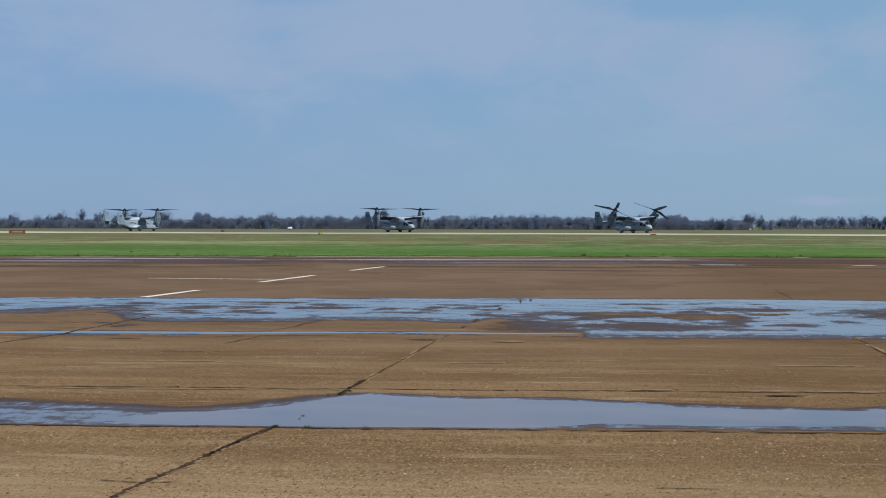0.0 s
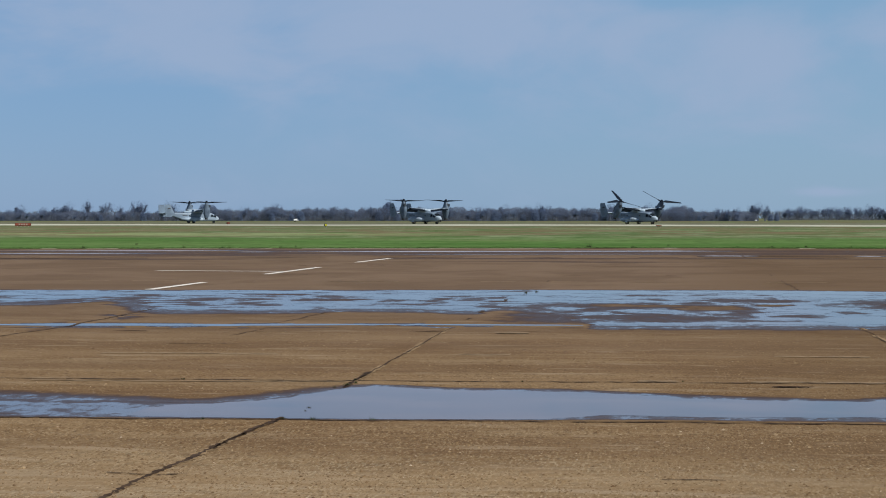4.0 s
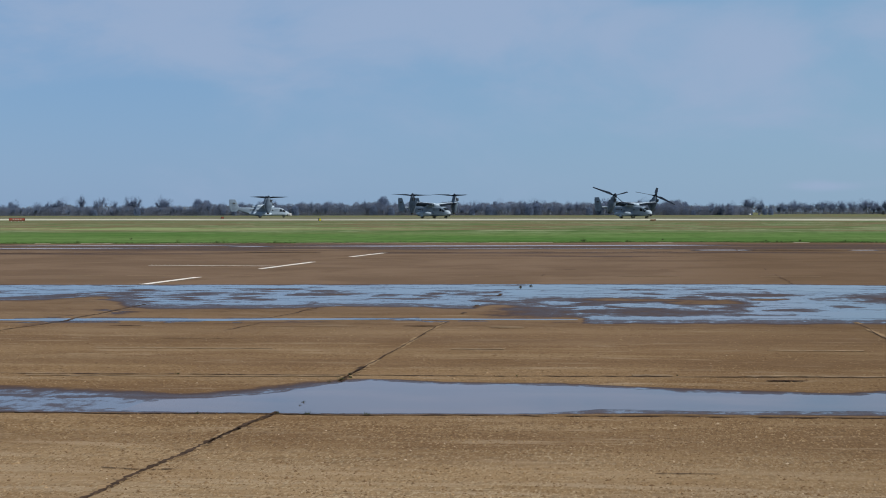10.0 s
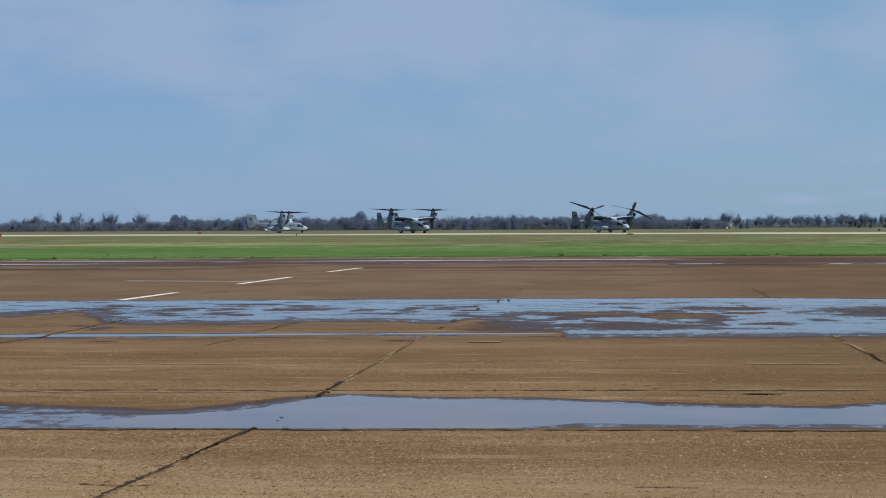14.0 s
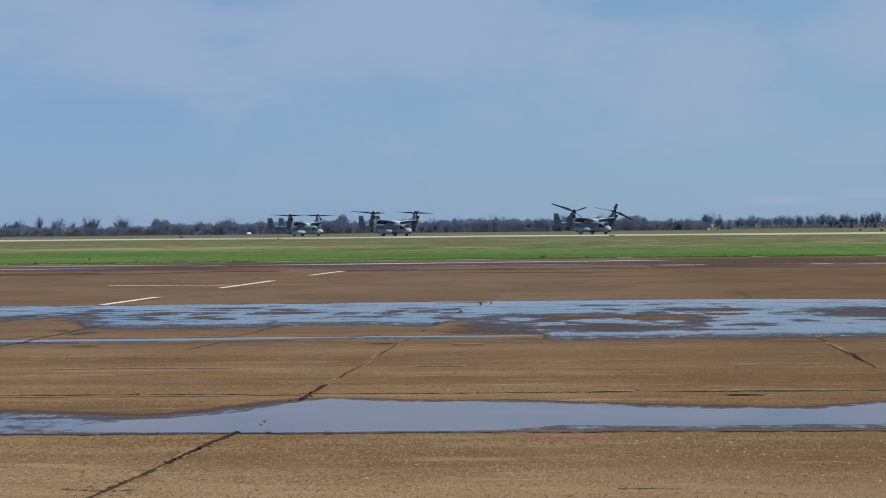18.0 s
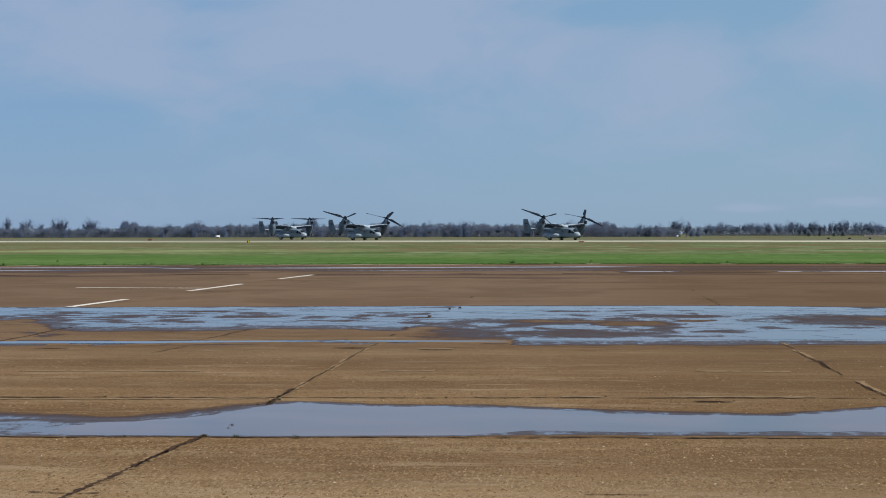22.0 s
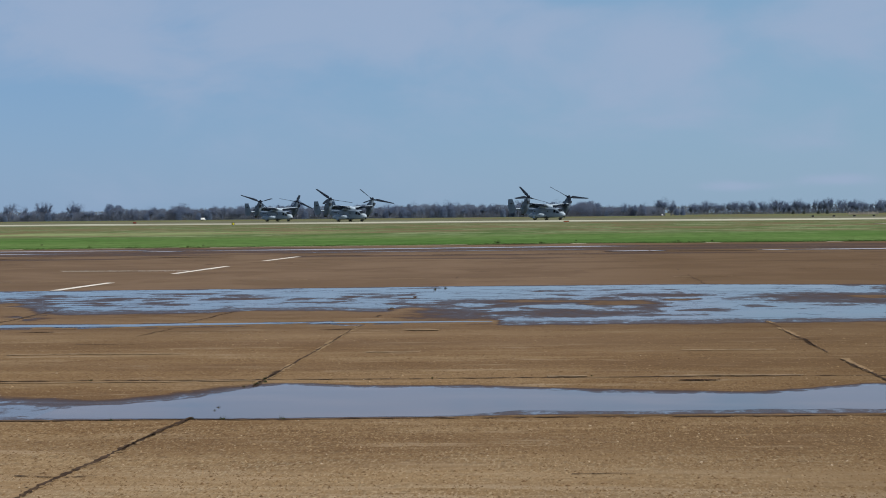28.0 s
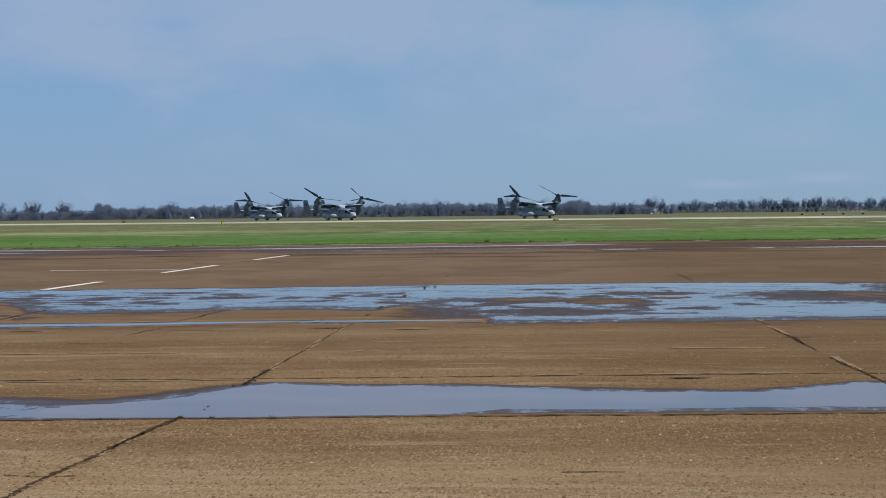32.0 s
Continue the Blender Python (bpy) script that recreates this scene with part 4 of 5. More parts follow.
    loft(bm, [(x, 0, 3.22, 0.92 * k, 0.62 * k + 0.04) for x, k in ((4.2, 0.1), (3.8, 0.55), (3.2, 0.85), (2.0, 1), (0.4, 1), (-0.6, 0.75), (-1.8, 0.3), (-2.3, 0.1))], 2.5, 18)
    part("wing_fairing", bm, LIGHT_HULL, craft, smooth=True)
    for s in (-1, 1):
        bm = bmesh.new()
        wing_panel(bm, ((3.30, 0, 3.58), (0.75, 0, 3.52)), ((3.55, s * 6.55, 3.98), (1.05, s * 6.55, 3.92)), 0.62, 0.52)
        panel = part("wing", bm, LIGHT_HULL, craft, "grey wing, swept slightly forward", smooth=True)
        bm = bmesh.new()
        wing_panel(bm, ((3.345, s * 0.95, 3.57), (2.75, s * 0.95, 3.44)), ((3.60, s * 6.45, 3.90), (3.05, s * 6.45, 3.78)), 0.62, 0.52)
        part("leading_edge", bm, BLADE, panel, "black de-icing boot along the wing")
        # the flap's dark paint carries the shade under the wing
        bm = bmesh.new()
        wing_panel(bm, ((1.02, s * 1.3, 3.50), (0.10, s * 1.3, 3.02)), ((1.22, s * 6.2, 3.82), (0.35, s * 6.2, 3.36)), 0.20, 0.18)
        part("flap", bm, DARK_HULL, panel, "drooped dark flap")
    # tail
    bm = bmesh.new()
    for s in (-1, 1):
        wing_panel(bm, ((-6.85, 0, 2.86), (-8.55, 0, 2.84)), ((-7.05, s * 2.75, 2.88), (-8.55, s * 2.75, 2.86)), 0.24, 0.18)
    part("tailplane", bm, LIGHT_HULL, craft, smooth=True)
    for s in (-1, 1):
        bm = bmesh.new()
        mid = ((-5.95, s * 2.78, 2.75), (-8.75, s * 2.78, 2.75))
        wing_panel(bm, mid, ((-7.25, s * 2.78, 5.32), (-8.85, s * 2.78, 5.32)), 0.22, 0.14)
        wing_panel(bm, mid, ((-6.75, s * 2.78, 1.85), (-8.45, s * 2.78, 1.85)), 0.22, 0.14)
        fin = part("tail_fin", bm, SHADED_FIN, craft, "tall grey upright tail fin", smooth=True)
        bm = bmesh.new()
        box(bm, (0.75, 0.02, 0.34), Matrix.Translation((-7.6, s * 2.90, 4.2)))
        part("marking", bm, MARK, fin, "dark illegible lettering")
        bm = bmesh.new()
        box(bm, (0.55, 0.14, 2.2), pose(-8.55, s * 2.78, 3.9, 0, -3, 0), 0.03)
        part("rudder", bm, SHADED_FIN, fin)
    # undercarriage
    for x, y, r, wy, top_z in ((6.85, 0, 0.30, 0.22, 1.0), (0, 2.0, 0.37, 0.26, 1.1), (0, -2.0, 0.37, 0.26, 1.1)):
        bm = bmesh.new()
        rod(bm, (x + 0.1, y * 0.86, top_z), (x, y, r), 0.09, 0.07)
        rod(bm, (x, y - wy, r), (x, y + wy, r), 0.06)
        gear = part("landing_gear", bm, STEEL, craft)
        for s in (-1, 1):
            bm = bmesh.new()
            wheel_mesh(bm, r, 0.20)
            tyre = part("wheel", bm, RUBBER, gear, at=Matrix.Translation((x, y + s * wy, r)), smooth=True)
        bm = bmesh.new()
        box(bm, (0.9, 0.04, 0.45), pose(x + 0.1, y + (0.45 if y >= 0 else -0.45), 0.72, 8 if y >= 0 else -8, 0, 0), 0.01)
        part("gear_door", bm, LIGHT_HULL, gear)
    # nacelles, built round their pivot, rotor up
    for s in (-1, 1):
        bm = bmesh.new()
        loft(bm, [(-2.45, -0.05, 0, 0.42, 0.40), (-2.2, -0.05, 0, 0.55, 0.50), (-1.4, 0.02, 0, 0.82, 0.60), (-0.4, 0.08, 0, 1.02, 0.66),
                  (0.5, 0.06, 0, 0.90, 0.64), (1.2, 0.02, 0, 0.62, 0.54), (1.75, 0.0, 0, 0.46, 0.46), (1.95, 0, 0, 0.40, 0.40)], 2.5, 18, "z")
        nacelle = part("nacelle", bm, SHADED_POD, craft, "grey engine nacelle", smooth=True,
                       at=Matrix.Translation((PIVOT.x, s * PIVOT.y, PIVOT.z)))
        bm = bmesh.new()
        rod(bm, (-0.05, 0, -2.85), (-0.05, 0, -2.40), 0.40, 0.36, 16)
        part("exhaust", bm, SOOT, nacelle, "sooty exhaust nozzle")
        bm = bmesh.new()
        box(bm, (0.5, 0.62, 0.75), Matrix.Translation((0.78, s * 0.28, 1.0)), 0.12)
        part("intake", bm, DARK_HULL, nacelle, "dark engine intake")
        bm = bmesh.new()
        box(bm, (0.10, 0.80, 1.7), Matrix.Translation((-1.0, 0, -0.5)), 0.03)
        part("cooling_panel", bm, SHADED_FIN, nacelle)
        # the rotor
        bm = bmesh.new()
        loft(bm, [(-0.25, 0, 0, 0.40, 0.40), (0.05, 0, 0, 0.46, 0.46), (0.30, 0, 0, 0.38, 0.38), (0.52, 0, 0, 0.22, 0.22), (0.62, 0, 0, 0.06, 0.06)], 2.0, 14, "z")
        for k in range(3):
            a = k * 2 * math.pi / 3
            rod(bm, (0, 0, 0.05), (0.95 * math.cos(a), 0.95 * math.sin(a), 0.07), 0.20, 0.16, 8)
        rotor = part("rotor", bm, BLADE, craft, "black three-bladed rotor", smooth=True,
                     at=Matrix.Translation((PIVOT.x, s * PIVOT.y, PIVOT.z + HUB_UP)))
        for k in range(3):
            bm = bmesh.new()
            stations = []
            for r, chord, twist, thick in ((0.75, 0.42, 30, 0.16), (1.4, 0.88, 26, 0.14), (3.4, 0.74, 15, 0.09), (5.8, 0.56, 6, 0.05)):
                tw = radians(twist * s)
                ch = Vector((0, math.cos(tw), math.sin(tw))) * chord * s
                up = Vector((0, -math.sin(tw), math.cos(tw))) * thick / 2
                base = Vector((r, 0, 0.05 + r * 0.045))
                stations.append([bm.verts.new(base + ch * c_ + up * u) for c_, u in ((-0.35, 0), (-0.1, 1), (0.65, 0.1), (0.65, -0.1), (-0.1, -1))])
            for p, q in zip(stations, stations[1:]):
                for i in range(5):
                    bm.faces.new((p[i], p[(i + 1) % 5], q[(i + 1) % 5], q[i]))
            bm.faces.new(stations[0])
            bm.faces.new(stations[-1])
            part("blade", bm, BLADE, rotor, "black rotor blade", at=pose(0, 0, 0, 0, 0, 120 * k))
    return craft


def moving_parts(craft):
    """The nacelles and rotors of an aircraft, by side: -1 right, 1 left."""
    found = {}
    for o in craft.children:
        kind = o.name.split(".")[0]
        if kind in ("nacelle", "rotor"):
            found[kind, 1 if o.location.y > 0 else -1] = o
    return found


first = build_tiltrotor()
first["label"] = "grey tiltrotor aircraft taxiing in, its tail fins pale in the sun"
second = copy_thing(first, pose(*bearing(-7.6, 456), 0, 0, -44.5))
second["label"] = "grey tiltrotor aircraft rolling up and stopping on the taxiway"
third = copy_thing(first, pose(*bearing(-1.47, 464), 0, 0, -45))
third["label"] = "grey tiltrotor aircraft waiting on the taxiway, nacelles tilted forward"


# ---- signs, markers and vehicles on the field ----
def field_sign(turn, d, width, height, material, label, legs=2, face_mark=None, spin=0):
    base = bearing(turn, d)
    ob = thing("airfield_sign", label, "sign", at=pose(base.x, base.y, -0.03, 0, 0, -turn + spin))
    bm = bmesh.new()
    box(bm, (width, 0.28, height), Matrix.Translation((0, 0, 0.14 + height / 2)), 0.04)
    panel = part("panel", bm, BLACK, ob, "dark sign box")
    bm = bmesh.new()
    box(bm, (width - 0.14, 0.02, height - 0.14), Matrix.Translation((0, -0.15, 0.14 + height / 2)))
    part("face", bm, material, panel, "coloured sign face")
    if face_mark:
        for i in range(face_mark[0]):
            bm = bmesh.new()
            box(bm, (width * 0.09, 0.012, height * 0.42), Matrix.Translation((width * (-0.22 + 0.15 * i), -0.167, 0.14 + height / 2)))
            part("lettering", bm, face_mark[1], panel, "pale illegible lettering")
    for i in range(legs):
        bm = bmesh.new()
        rod(bm, (width * (-0.35 + 0.7 * i / max(1, legs - 1)), 0, 0), (width * (-0.35 + 0.7 * i / max(1, legs - 1)), 0, 0.17), 0.05)
        part("leg", bm, STEEL, ob)
    return ob


field_sign(-20.18, 346, 2.9, 0.55, RED, "long red airfield sign on short legs in the grass", 4, (4, TAN))
field_sign(-13.97, 440, 0.8, 0.46, RED, "small dark red airfield sign beside the taxiway", 2, (2, BLACK))
field_sign(-10.96, 318, 0.46, 0.48, YELLOW, "yellow airfield sign beside the taxiway", 2, (1, BLACK), 15)
field_sign(-0.60, 322, 1.0, 0.22, ORANGE, "low orange marker board in the grass", 2)
for t_, d_ in ((6.94, 470), (7.57, 470), (8.18, 472), (8.76, 474)):
    base = bearing(t_, d_)
    ob = thing("edge_light", "small dark runway light housing on its stand", "light fitting", group="edge lights", at=pose(base.x, base.y, 0))
    bm = bmesh.new()
    box(bm, (0.62, 0.4, 0.34), Matrix.Translation((0, 0, 0.36)), 0.06)
    part("housing", bm, BLACK, ob)
    bm = bmesh.new()
    rod(bm, (-0.2, 0, 0), (-0.2, 0, 0.22), 0.05)
    rod(bm, (0.2, 0, 0), (0.2, 0, 0.22), 0.05)
    part("stand", bm, STEEL, ob)


def trailer(turn, d, spin, size, label):
    """A small white two-wheeled equipment trailer."""
    base = bearing(turn, d)
    ob = thing("trailer", label, "trailer", at=pose(base.x, base.y, -0.03, 0, 0, spin - turn) @ Matrix.Diagonal((size, size, size, 1)))
    bm = bmesh.new()
    box(bm, (2.1, 1.3, 0.95), Matrix.Translation((0, 0, 0.95)), 0.12)
    part("body", bm, WHITE, ob, "white painted box body")
    bm = bmesh.new()
    rod(bm, (1.0, 0, 0.5), (1.9, 0, 0.42), 0.05)
    rod(bm, (1.8, 0, 0.0), (1.8, 0, 0.45), 0.04)
    part("drawbar", bm, STEEL, ob)
    for s in (-1, 1):
        bm = bmesh.new()
        wheel_mesh(bm, 0.34, 0.2, 14)
        part("wheel", bm, RUBBER, ob, at=Matrix.Translation((-0.1, s * 0.72, 0.34)), smooth=True)
    return ob


trailer(-11.90, 760, 25, 0.78, "small white equipment trailer parked beyond the taxiway")
trailer(2.36, 850, 60, 0.5, "small white trailer far off before the trees")

# a low tan wall far off before the trees
base = bearing(8.45, 820)
ob = thing("low_wall", "long low tan wall with short posts before the trees", "wall", at=pose(base.x, base.y, -0.03, 0, 0, -8))
bm = bmesh.new()
box(bm, (13.0, 0.4, 0.75), Matrix.Translation((0, 0, 0.37)), 0.04)
part("wall", bm, TAN, ob)
for k in range(7):
    bm = bmesh.new()
    box(bm, (0.35, 0.5, 1.15 + 0.15 * (k % 3)), Matrix.Translation((-6.0 + 2.0 * k, 0, 0.58)), 0.04)
    part("post", bm, TAN, ob)


# ---- trees ----
def sliver(verts, faces, a, b, width, rnd):
    side = (b - a).cross(Vector((rnd.uniform(-1, 1), rnd.uniform(-1, 1), rnd.uniform(-0.3, 0.3))))
    if side.length < 1e-6:
        side = Vector((1, 0, 0))
    side = side.normalized() * width / 2
    k = len(verts)
    verts += [a - side, a + side, b]
    faces.append((k, k + 1, k + 2))


def bare_tree(seed, height, spread, stems):
    """A leafless tree: short trunk, rising limbs, and branches set with fine twigs."""
    rnd = random.Random(seed)
    bm = bmesh.new()
    verts, faces = [], []

    def grow(a, way, length, r, level):
        b = a + way * length
        if level < 3:
            rod(bm, a, b, r, r * 0.62, 5)
        else:
            sliver(verts, faces, a, b, max(0.045, r * 1.8), rnd)
        if level == 3:
            for _ in range(9):
                p = a.lerp(b, rnd.uniform(0.15, 1.0))
                tip = (way + Vector((rnd.gauss(0, 0.6), rnd.gauss(0, 0.6), rnd.gauss(0.3, 0.45)))).normalized()
                sliver(verts, faces, p, p + tip * rnd.uniform(0.35, 1.0) * height / 9, 0.034, rnd)
            return
        for k in range((7, 6, 6)[level]):
            s = rnd.uniform(0.30, 1.0) if k else 1.0
            lean = spread * rnd.uniform(0.35, 1.25)
            a2 = rnd.uniform(0, 2 * math.pi)
            lean *= 1.0 if k else 0.35
            way2 = (way + Vector((math.cos(a2) * lean, math.sin(a2) * lean, rnd.uniform(-0.12, 0.26)))).normalized()
            grow(a.lerp(b, s), way2, length * rnd.uniform(0.48, 0.78) * (1.25 if level == 0 else 1.0), r * 0.55, level + 1)

    for k in range(stems):
        a2 = rnd.uniform(0, 2 * math.pi)
        tilt = 0.0 if stems == 1 else rnd.uniform(0.12, 0.34)
        grow(Vector((0.3 * k * math.cos(a2), 0.3 * k * math.sin(a2), -0.15)), Vector((math.cos(a2) * tilt, math.sin(a2) * tilt, 1)).normalized(),
             height * rnd.uniform(0.28, 0.36), height * 0.020 + 0.04, 0)
    # the crown keeps to a rounded, uneven outline
    k = height / max(v.z for v in verts)
    mid, tall, wide = height * 0.58, height * 0.44, height * (0.20 + 0.26 * spread)

    def hold(p):
        p = p * k
        out = math.sqrt((p.x * p.x + p.y * p.y) / wide ** 2 + ((p.z - mid) / tall) ** 2)
        edge = 0.88 + 0.46 * noise.noise(Vector((p.x, p.y, p.z)) * 0.7 + Vector((seed * 3.1, 0, 0)))
        if out > edge and p.z > mid * 0.45:
            p = Vector((0, 0, mid)) + (p - Vector((0, 0, mid))) * (edge / out)
        return p

    verts = [hold(v) for v in verts]
    for v in bm.verts:
        v.co = hold(v.co)
    for _ in range(1900):
        a2, e = rnd.uniform(0, 2 * math.pi), rnd.uniform(-0.85, 1)
        flat = math.sqrt(1 - e * e)
        out = Vector((math.cos(a2) * flat, math.sin(a2) * flat, e))
        clump = noise.noise(out * 2.6 + Vector((0, seed * 2.3, 0)))
        if clump < -0.12:
            continue
        r = rnd.uniform(0.45, 0.92) * (0.92 + 0.35 * clump)
        p = Vector((out.x * wide * r, out.y * wide * r, mid + out.z * tall * r))
        tip = (out + Vector((rnd.gauss(0, 0.7), rnd.gauss(0, 0.7), 0.2 + rnd.gauss(0, 0.5)))).normalized()
        sliver(verts, faces, p, p + tip * rnd.uniform(0.3, 0.8) * height / 9, 0.032, rnd)
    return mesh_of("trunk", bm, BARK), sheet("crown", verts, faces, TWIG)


def round_bush(seed, height, material):
    rnd = random.Random(seed)
    verts, faces = [], []
    for _ in range(5200):
        a, e = rnd.uniform(0, 2 * math.pi), rnd.uniform(0.02, 1.0)
        rad = height * 0.42 * math.sqrt(max(0.05, 1 - (e - 0.35) ** 2 / 0.5)) * rnd.uniform(0.3, 1)
        p = Vector((math.cos(a) * rad, math.sin(a) * rad, e * height * rnd.uniform(0.75, 1)))
        sliver(verts, faces, p, p + Vector((rnd.gauss(0, 1), rnd.gauss(0, 1), rnd.gauss(0.5, 0.8))).normalized() * 0.5 * height / 5, 0.06 * height / 5, rnd)
    bm = bmesh.new()
    for _ in range(3):
        a = rnd.uniform(0, 6.28)
        rod(bm, (0, 0, -0.1), (math.cos(a) * 0.25 * height, math.sin(a) * 0.25 * height, height * 0.6), 0.10, 0.04, 5)
    return mesh_of("trunk", bm, BARK), sheet("crown", verts, faces, material)


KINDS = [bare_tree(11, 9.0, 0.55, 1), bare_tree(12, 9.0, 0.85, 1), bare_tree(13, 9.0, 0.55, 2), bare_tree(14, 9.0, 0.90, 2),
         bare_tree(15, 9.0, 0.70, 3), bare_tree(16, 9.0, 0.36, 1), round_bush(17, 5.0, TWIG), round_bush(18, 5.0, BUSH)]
LABELS = ["bare grey winter tree with an upright crown", "bare winter tree with a broad crown", "bare twin-stemmed winter tree",
          "bare spreading winter tree", "bare many-stemmed winter tree", "bare slender winter tree", "leafless thicket bush, hazy blue-grey", "dark evergreen bush beside the wood"]


def plant(kind, u, d, height, turn, group):
    trunk, crown = KINDS[kind]
    nominal = 9.0 if kind < 6 else 5.0
    base = far(u, d)
    ob = thing("tree" if kind < 6 else "bush", LABELS[kind], "tree" if kind < 6 else "bush", group,
               at=pose(base.x, base.y, -0.03, 0, 0, turn) @ Matrix.Diagonal((height / nominal, height / nominal, height / nominal, 1)))
    for nm, me in (("trunk", trunk), ("crown", crown)):
        c_ = new(nm, me)
        c_.parent = ob
    return ob


def skyline(u):
    """Height of the wood along the far side of the field."""
    knots = ((-400, 4.9), (-180, 5.0), (-128, 5.0), (-118, 5.9), (-95, 6.2), (-30, 6.5), (10, 6.5), (60, 6.5), (100, 6.7), (118, 6.9), (121, 5.8), (142, 5.6), (156, 4.6), (500, 4.0))
    return along(u, knots)


rnd = random.Random(77)
u = -330.0
while u < 150:
    h = skyline(u) * (1.06 + 0.24 * noise.noise(Vector((u * 0.10, 7, 0))))
    for row in range(2):
        kind = rnd.choice((0, 1, 2, 3, 4, 5, 4, 6, 6))
        hh = h * rnd.uniform(0.72, 1.12) if kind < 6 else h * rnd.uniform(0.5, 0.8)
        plant(kind, u + rnd.uniform(-1.5, 1.5), 900 + row * 14 + rnd.uniform(-5, 5), hh, rnd.uniform(0, 360), "treeline")
    u += rnd.uniform(2.4, 4.0)
# single taller trees that stand out of the wood: place along it, height, kind
for u, hgt, kind in ((-210, 8.1, 3), (-199, 7.3, 1), (-193, 7.6, 2), (-187, 9.3, 3), (-178, 10.4, 5), (-168, 10.0, 1), (-162, 7.8, 0), (-154, 10.2, 4), (-151, 9.8, 2),
                     (-139, 9.8, 3), (-136, 9.4, 1), (-121, 8.1, 6), (-117, 7.6, 6), (-86, 9.3, 1), (-71, 7.4, 0), (-57, 7.4, 2), (-43, 7.0, 3), (-31, 9.3, 6), (-33, 8.4, 1)):
    plant(kind, (u + 3.0) * 1.02, 913, hgt * 1.02, rnd.uniform(0, 360), "treeline")
for u, hgt, kind in ((8.5, 6.7, 3), (20, 6.9, 1), (26, 8.3, 3), (33, 7.5, 4), (37, 8.0, 2), (42, 8.8, 3), (46, 8.3, 4), (52, 7.8, 1), (63, 6.6, 0), (77, 9.1, 1), (80, 8.4, 3), (96, 8.8, 3), (100, 8.2, 1),
                     (108, 6.9, 6), (112, 7.2, 6), (116, 6.6, 6), (110, 6.0, 6), (132, 6.4, 1), (139, 6.9, 3), (146, 8.6, 1), (149, 9.2, 3), (152, 8.4, 4), (155, 3.4, 6), (158, 3.2, 6)):
    plant(kind, (u + 3.0) * 1.02, 913, hgt * 1.02, rnd.uniform(0, 360), "treeline")
# the thinner row beyond the gap
u = 212.0
while u < 470:
    kind = rnd.choice((1, 3, 3, 4, 1, 2, 0))
    plant(kind, u, 1180 + rnd.uniform(-12, 12), 9.8 * rnd.uniform(0.74, 1.08) * (1 + 0.18 * noise.noise(Vector((u * 0.06, 17, 0)))), rnd.uniform(0, 360), "far tree row")
    u += rnd.uniform(1.6, 4.2)
for u in (241, 247, 255, 260, 300):
    plant(7, u, 1000, rnd.uniform(1.5, 2.3), rnd.uniform(0, 360), "treeline")

# undergrowth that closes the foot of the wood
verts, faces = [], []
for _ in range(520000):
    u = rnd.uniform(-340, 153)
    h = skyline(u) * (along(u, ((-340, 0.74), (-125, 0.74), (-112, 0.86), (118, 0.86), (124, 0.72), (160, 0.7))) + 0.36 * noise.noise(Vector((u * 0.10, 0, 0))) + 0.24 * noise.noise(Vector((u * 0.42, 0, 3))))
    p = far(u, 907 + rnd.uniform(-9, 9), -0.05 + h * rnd.random() ** 1.2)
    sliver(verts, faces, p, p + Vector((rnd.gauss(0, 0.8), rnd.gauss(0, 0.3), rnd.gauss(0.5, 0.6))).normalized() * rnd.uniform(0.5, 1.2), 0.042, rnd)
for _ in range(90000):
    u = rnd.uniform(206, 470)
    p = far(u, 1185 + rnd.uniform(-6, 6), -0.05 + (3.8 + 1.8 * noise.noise(Vector((u * 0.11, 2, 0)))) * rnd.random() ** 1.2)
    sliver(verts, faces, p, p + Vector((rnd.gauss(0, 0.5), rnd.gauss(0, 0.3), rnd.gauss(0.8, 0.5))).normalized() * rnd.uniform(0.6, 1.2), 0.055, rnd)
tagged(new("undergrowth", sheet("undergrowth", verts, faces, SCRUB)), "dense leafless undergrowth, hazy blue-grey, at the foot of the wood", "undergrowth", kind="stuff")
# a still more distant wood on the skyline, its haze put into the colour
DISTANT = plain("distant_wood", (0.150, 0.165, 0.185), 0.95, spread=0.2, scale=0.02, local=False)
verts, faces = [], []
for _ in range(14000):
    u = rnd.uniform(-700, 1100)
    h = 8 + 5 * noise.noise(Vector((u * 0.02, 3, 0)))
    p = far(u, 2300 + rnd.uniform(-15, 15), h * rnd.random())
    sliver(verts, faces, p, p + Vector((rnd.gauss(0, 0.6), 0, rnd.gauss(0.8, 0.5))).normalized() * rnd.uniform(1.5, 4), 1.2, rnd)
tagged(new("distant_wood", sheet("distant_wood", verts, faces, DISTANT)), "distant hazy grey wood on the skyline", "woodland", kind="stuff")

# ---- weeds and tufts ----
def tuft(name, x, y, size, blades, material, label, seed, group):
    rnd2 = random.Random(seed)
    verts, faces = [], []
    for _ in range(blades):
        a = rnd2.uniform(0, 2 * math.pi)
        p = Vector((rnd2.gauss(0, 0.35) * size, rnd2.gauss(0, 0.25) * size, 0))
        sliver(verts, faces, p, p + Vector((math.cos(a) * 0.6, math.sin(a) * 0.6, rnd2.uniform(0.4, 1.3))) * size * rnd2.uniform(0.5, 1), size * 0.16, rnd2)
    ob = new(name, sheet(name, verts, faces, material))
    ob.location = (x, y, 0)
    return tagged(ob, label, "weed", group)


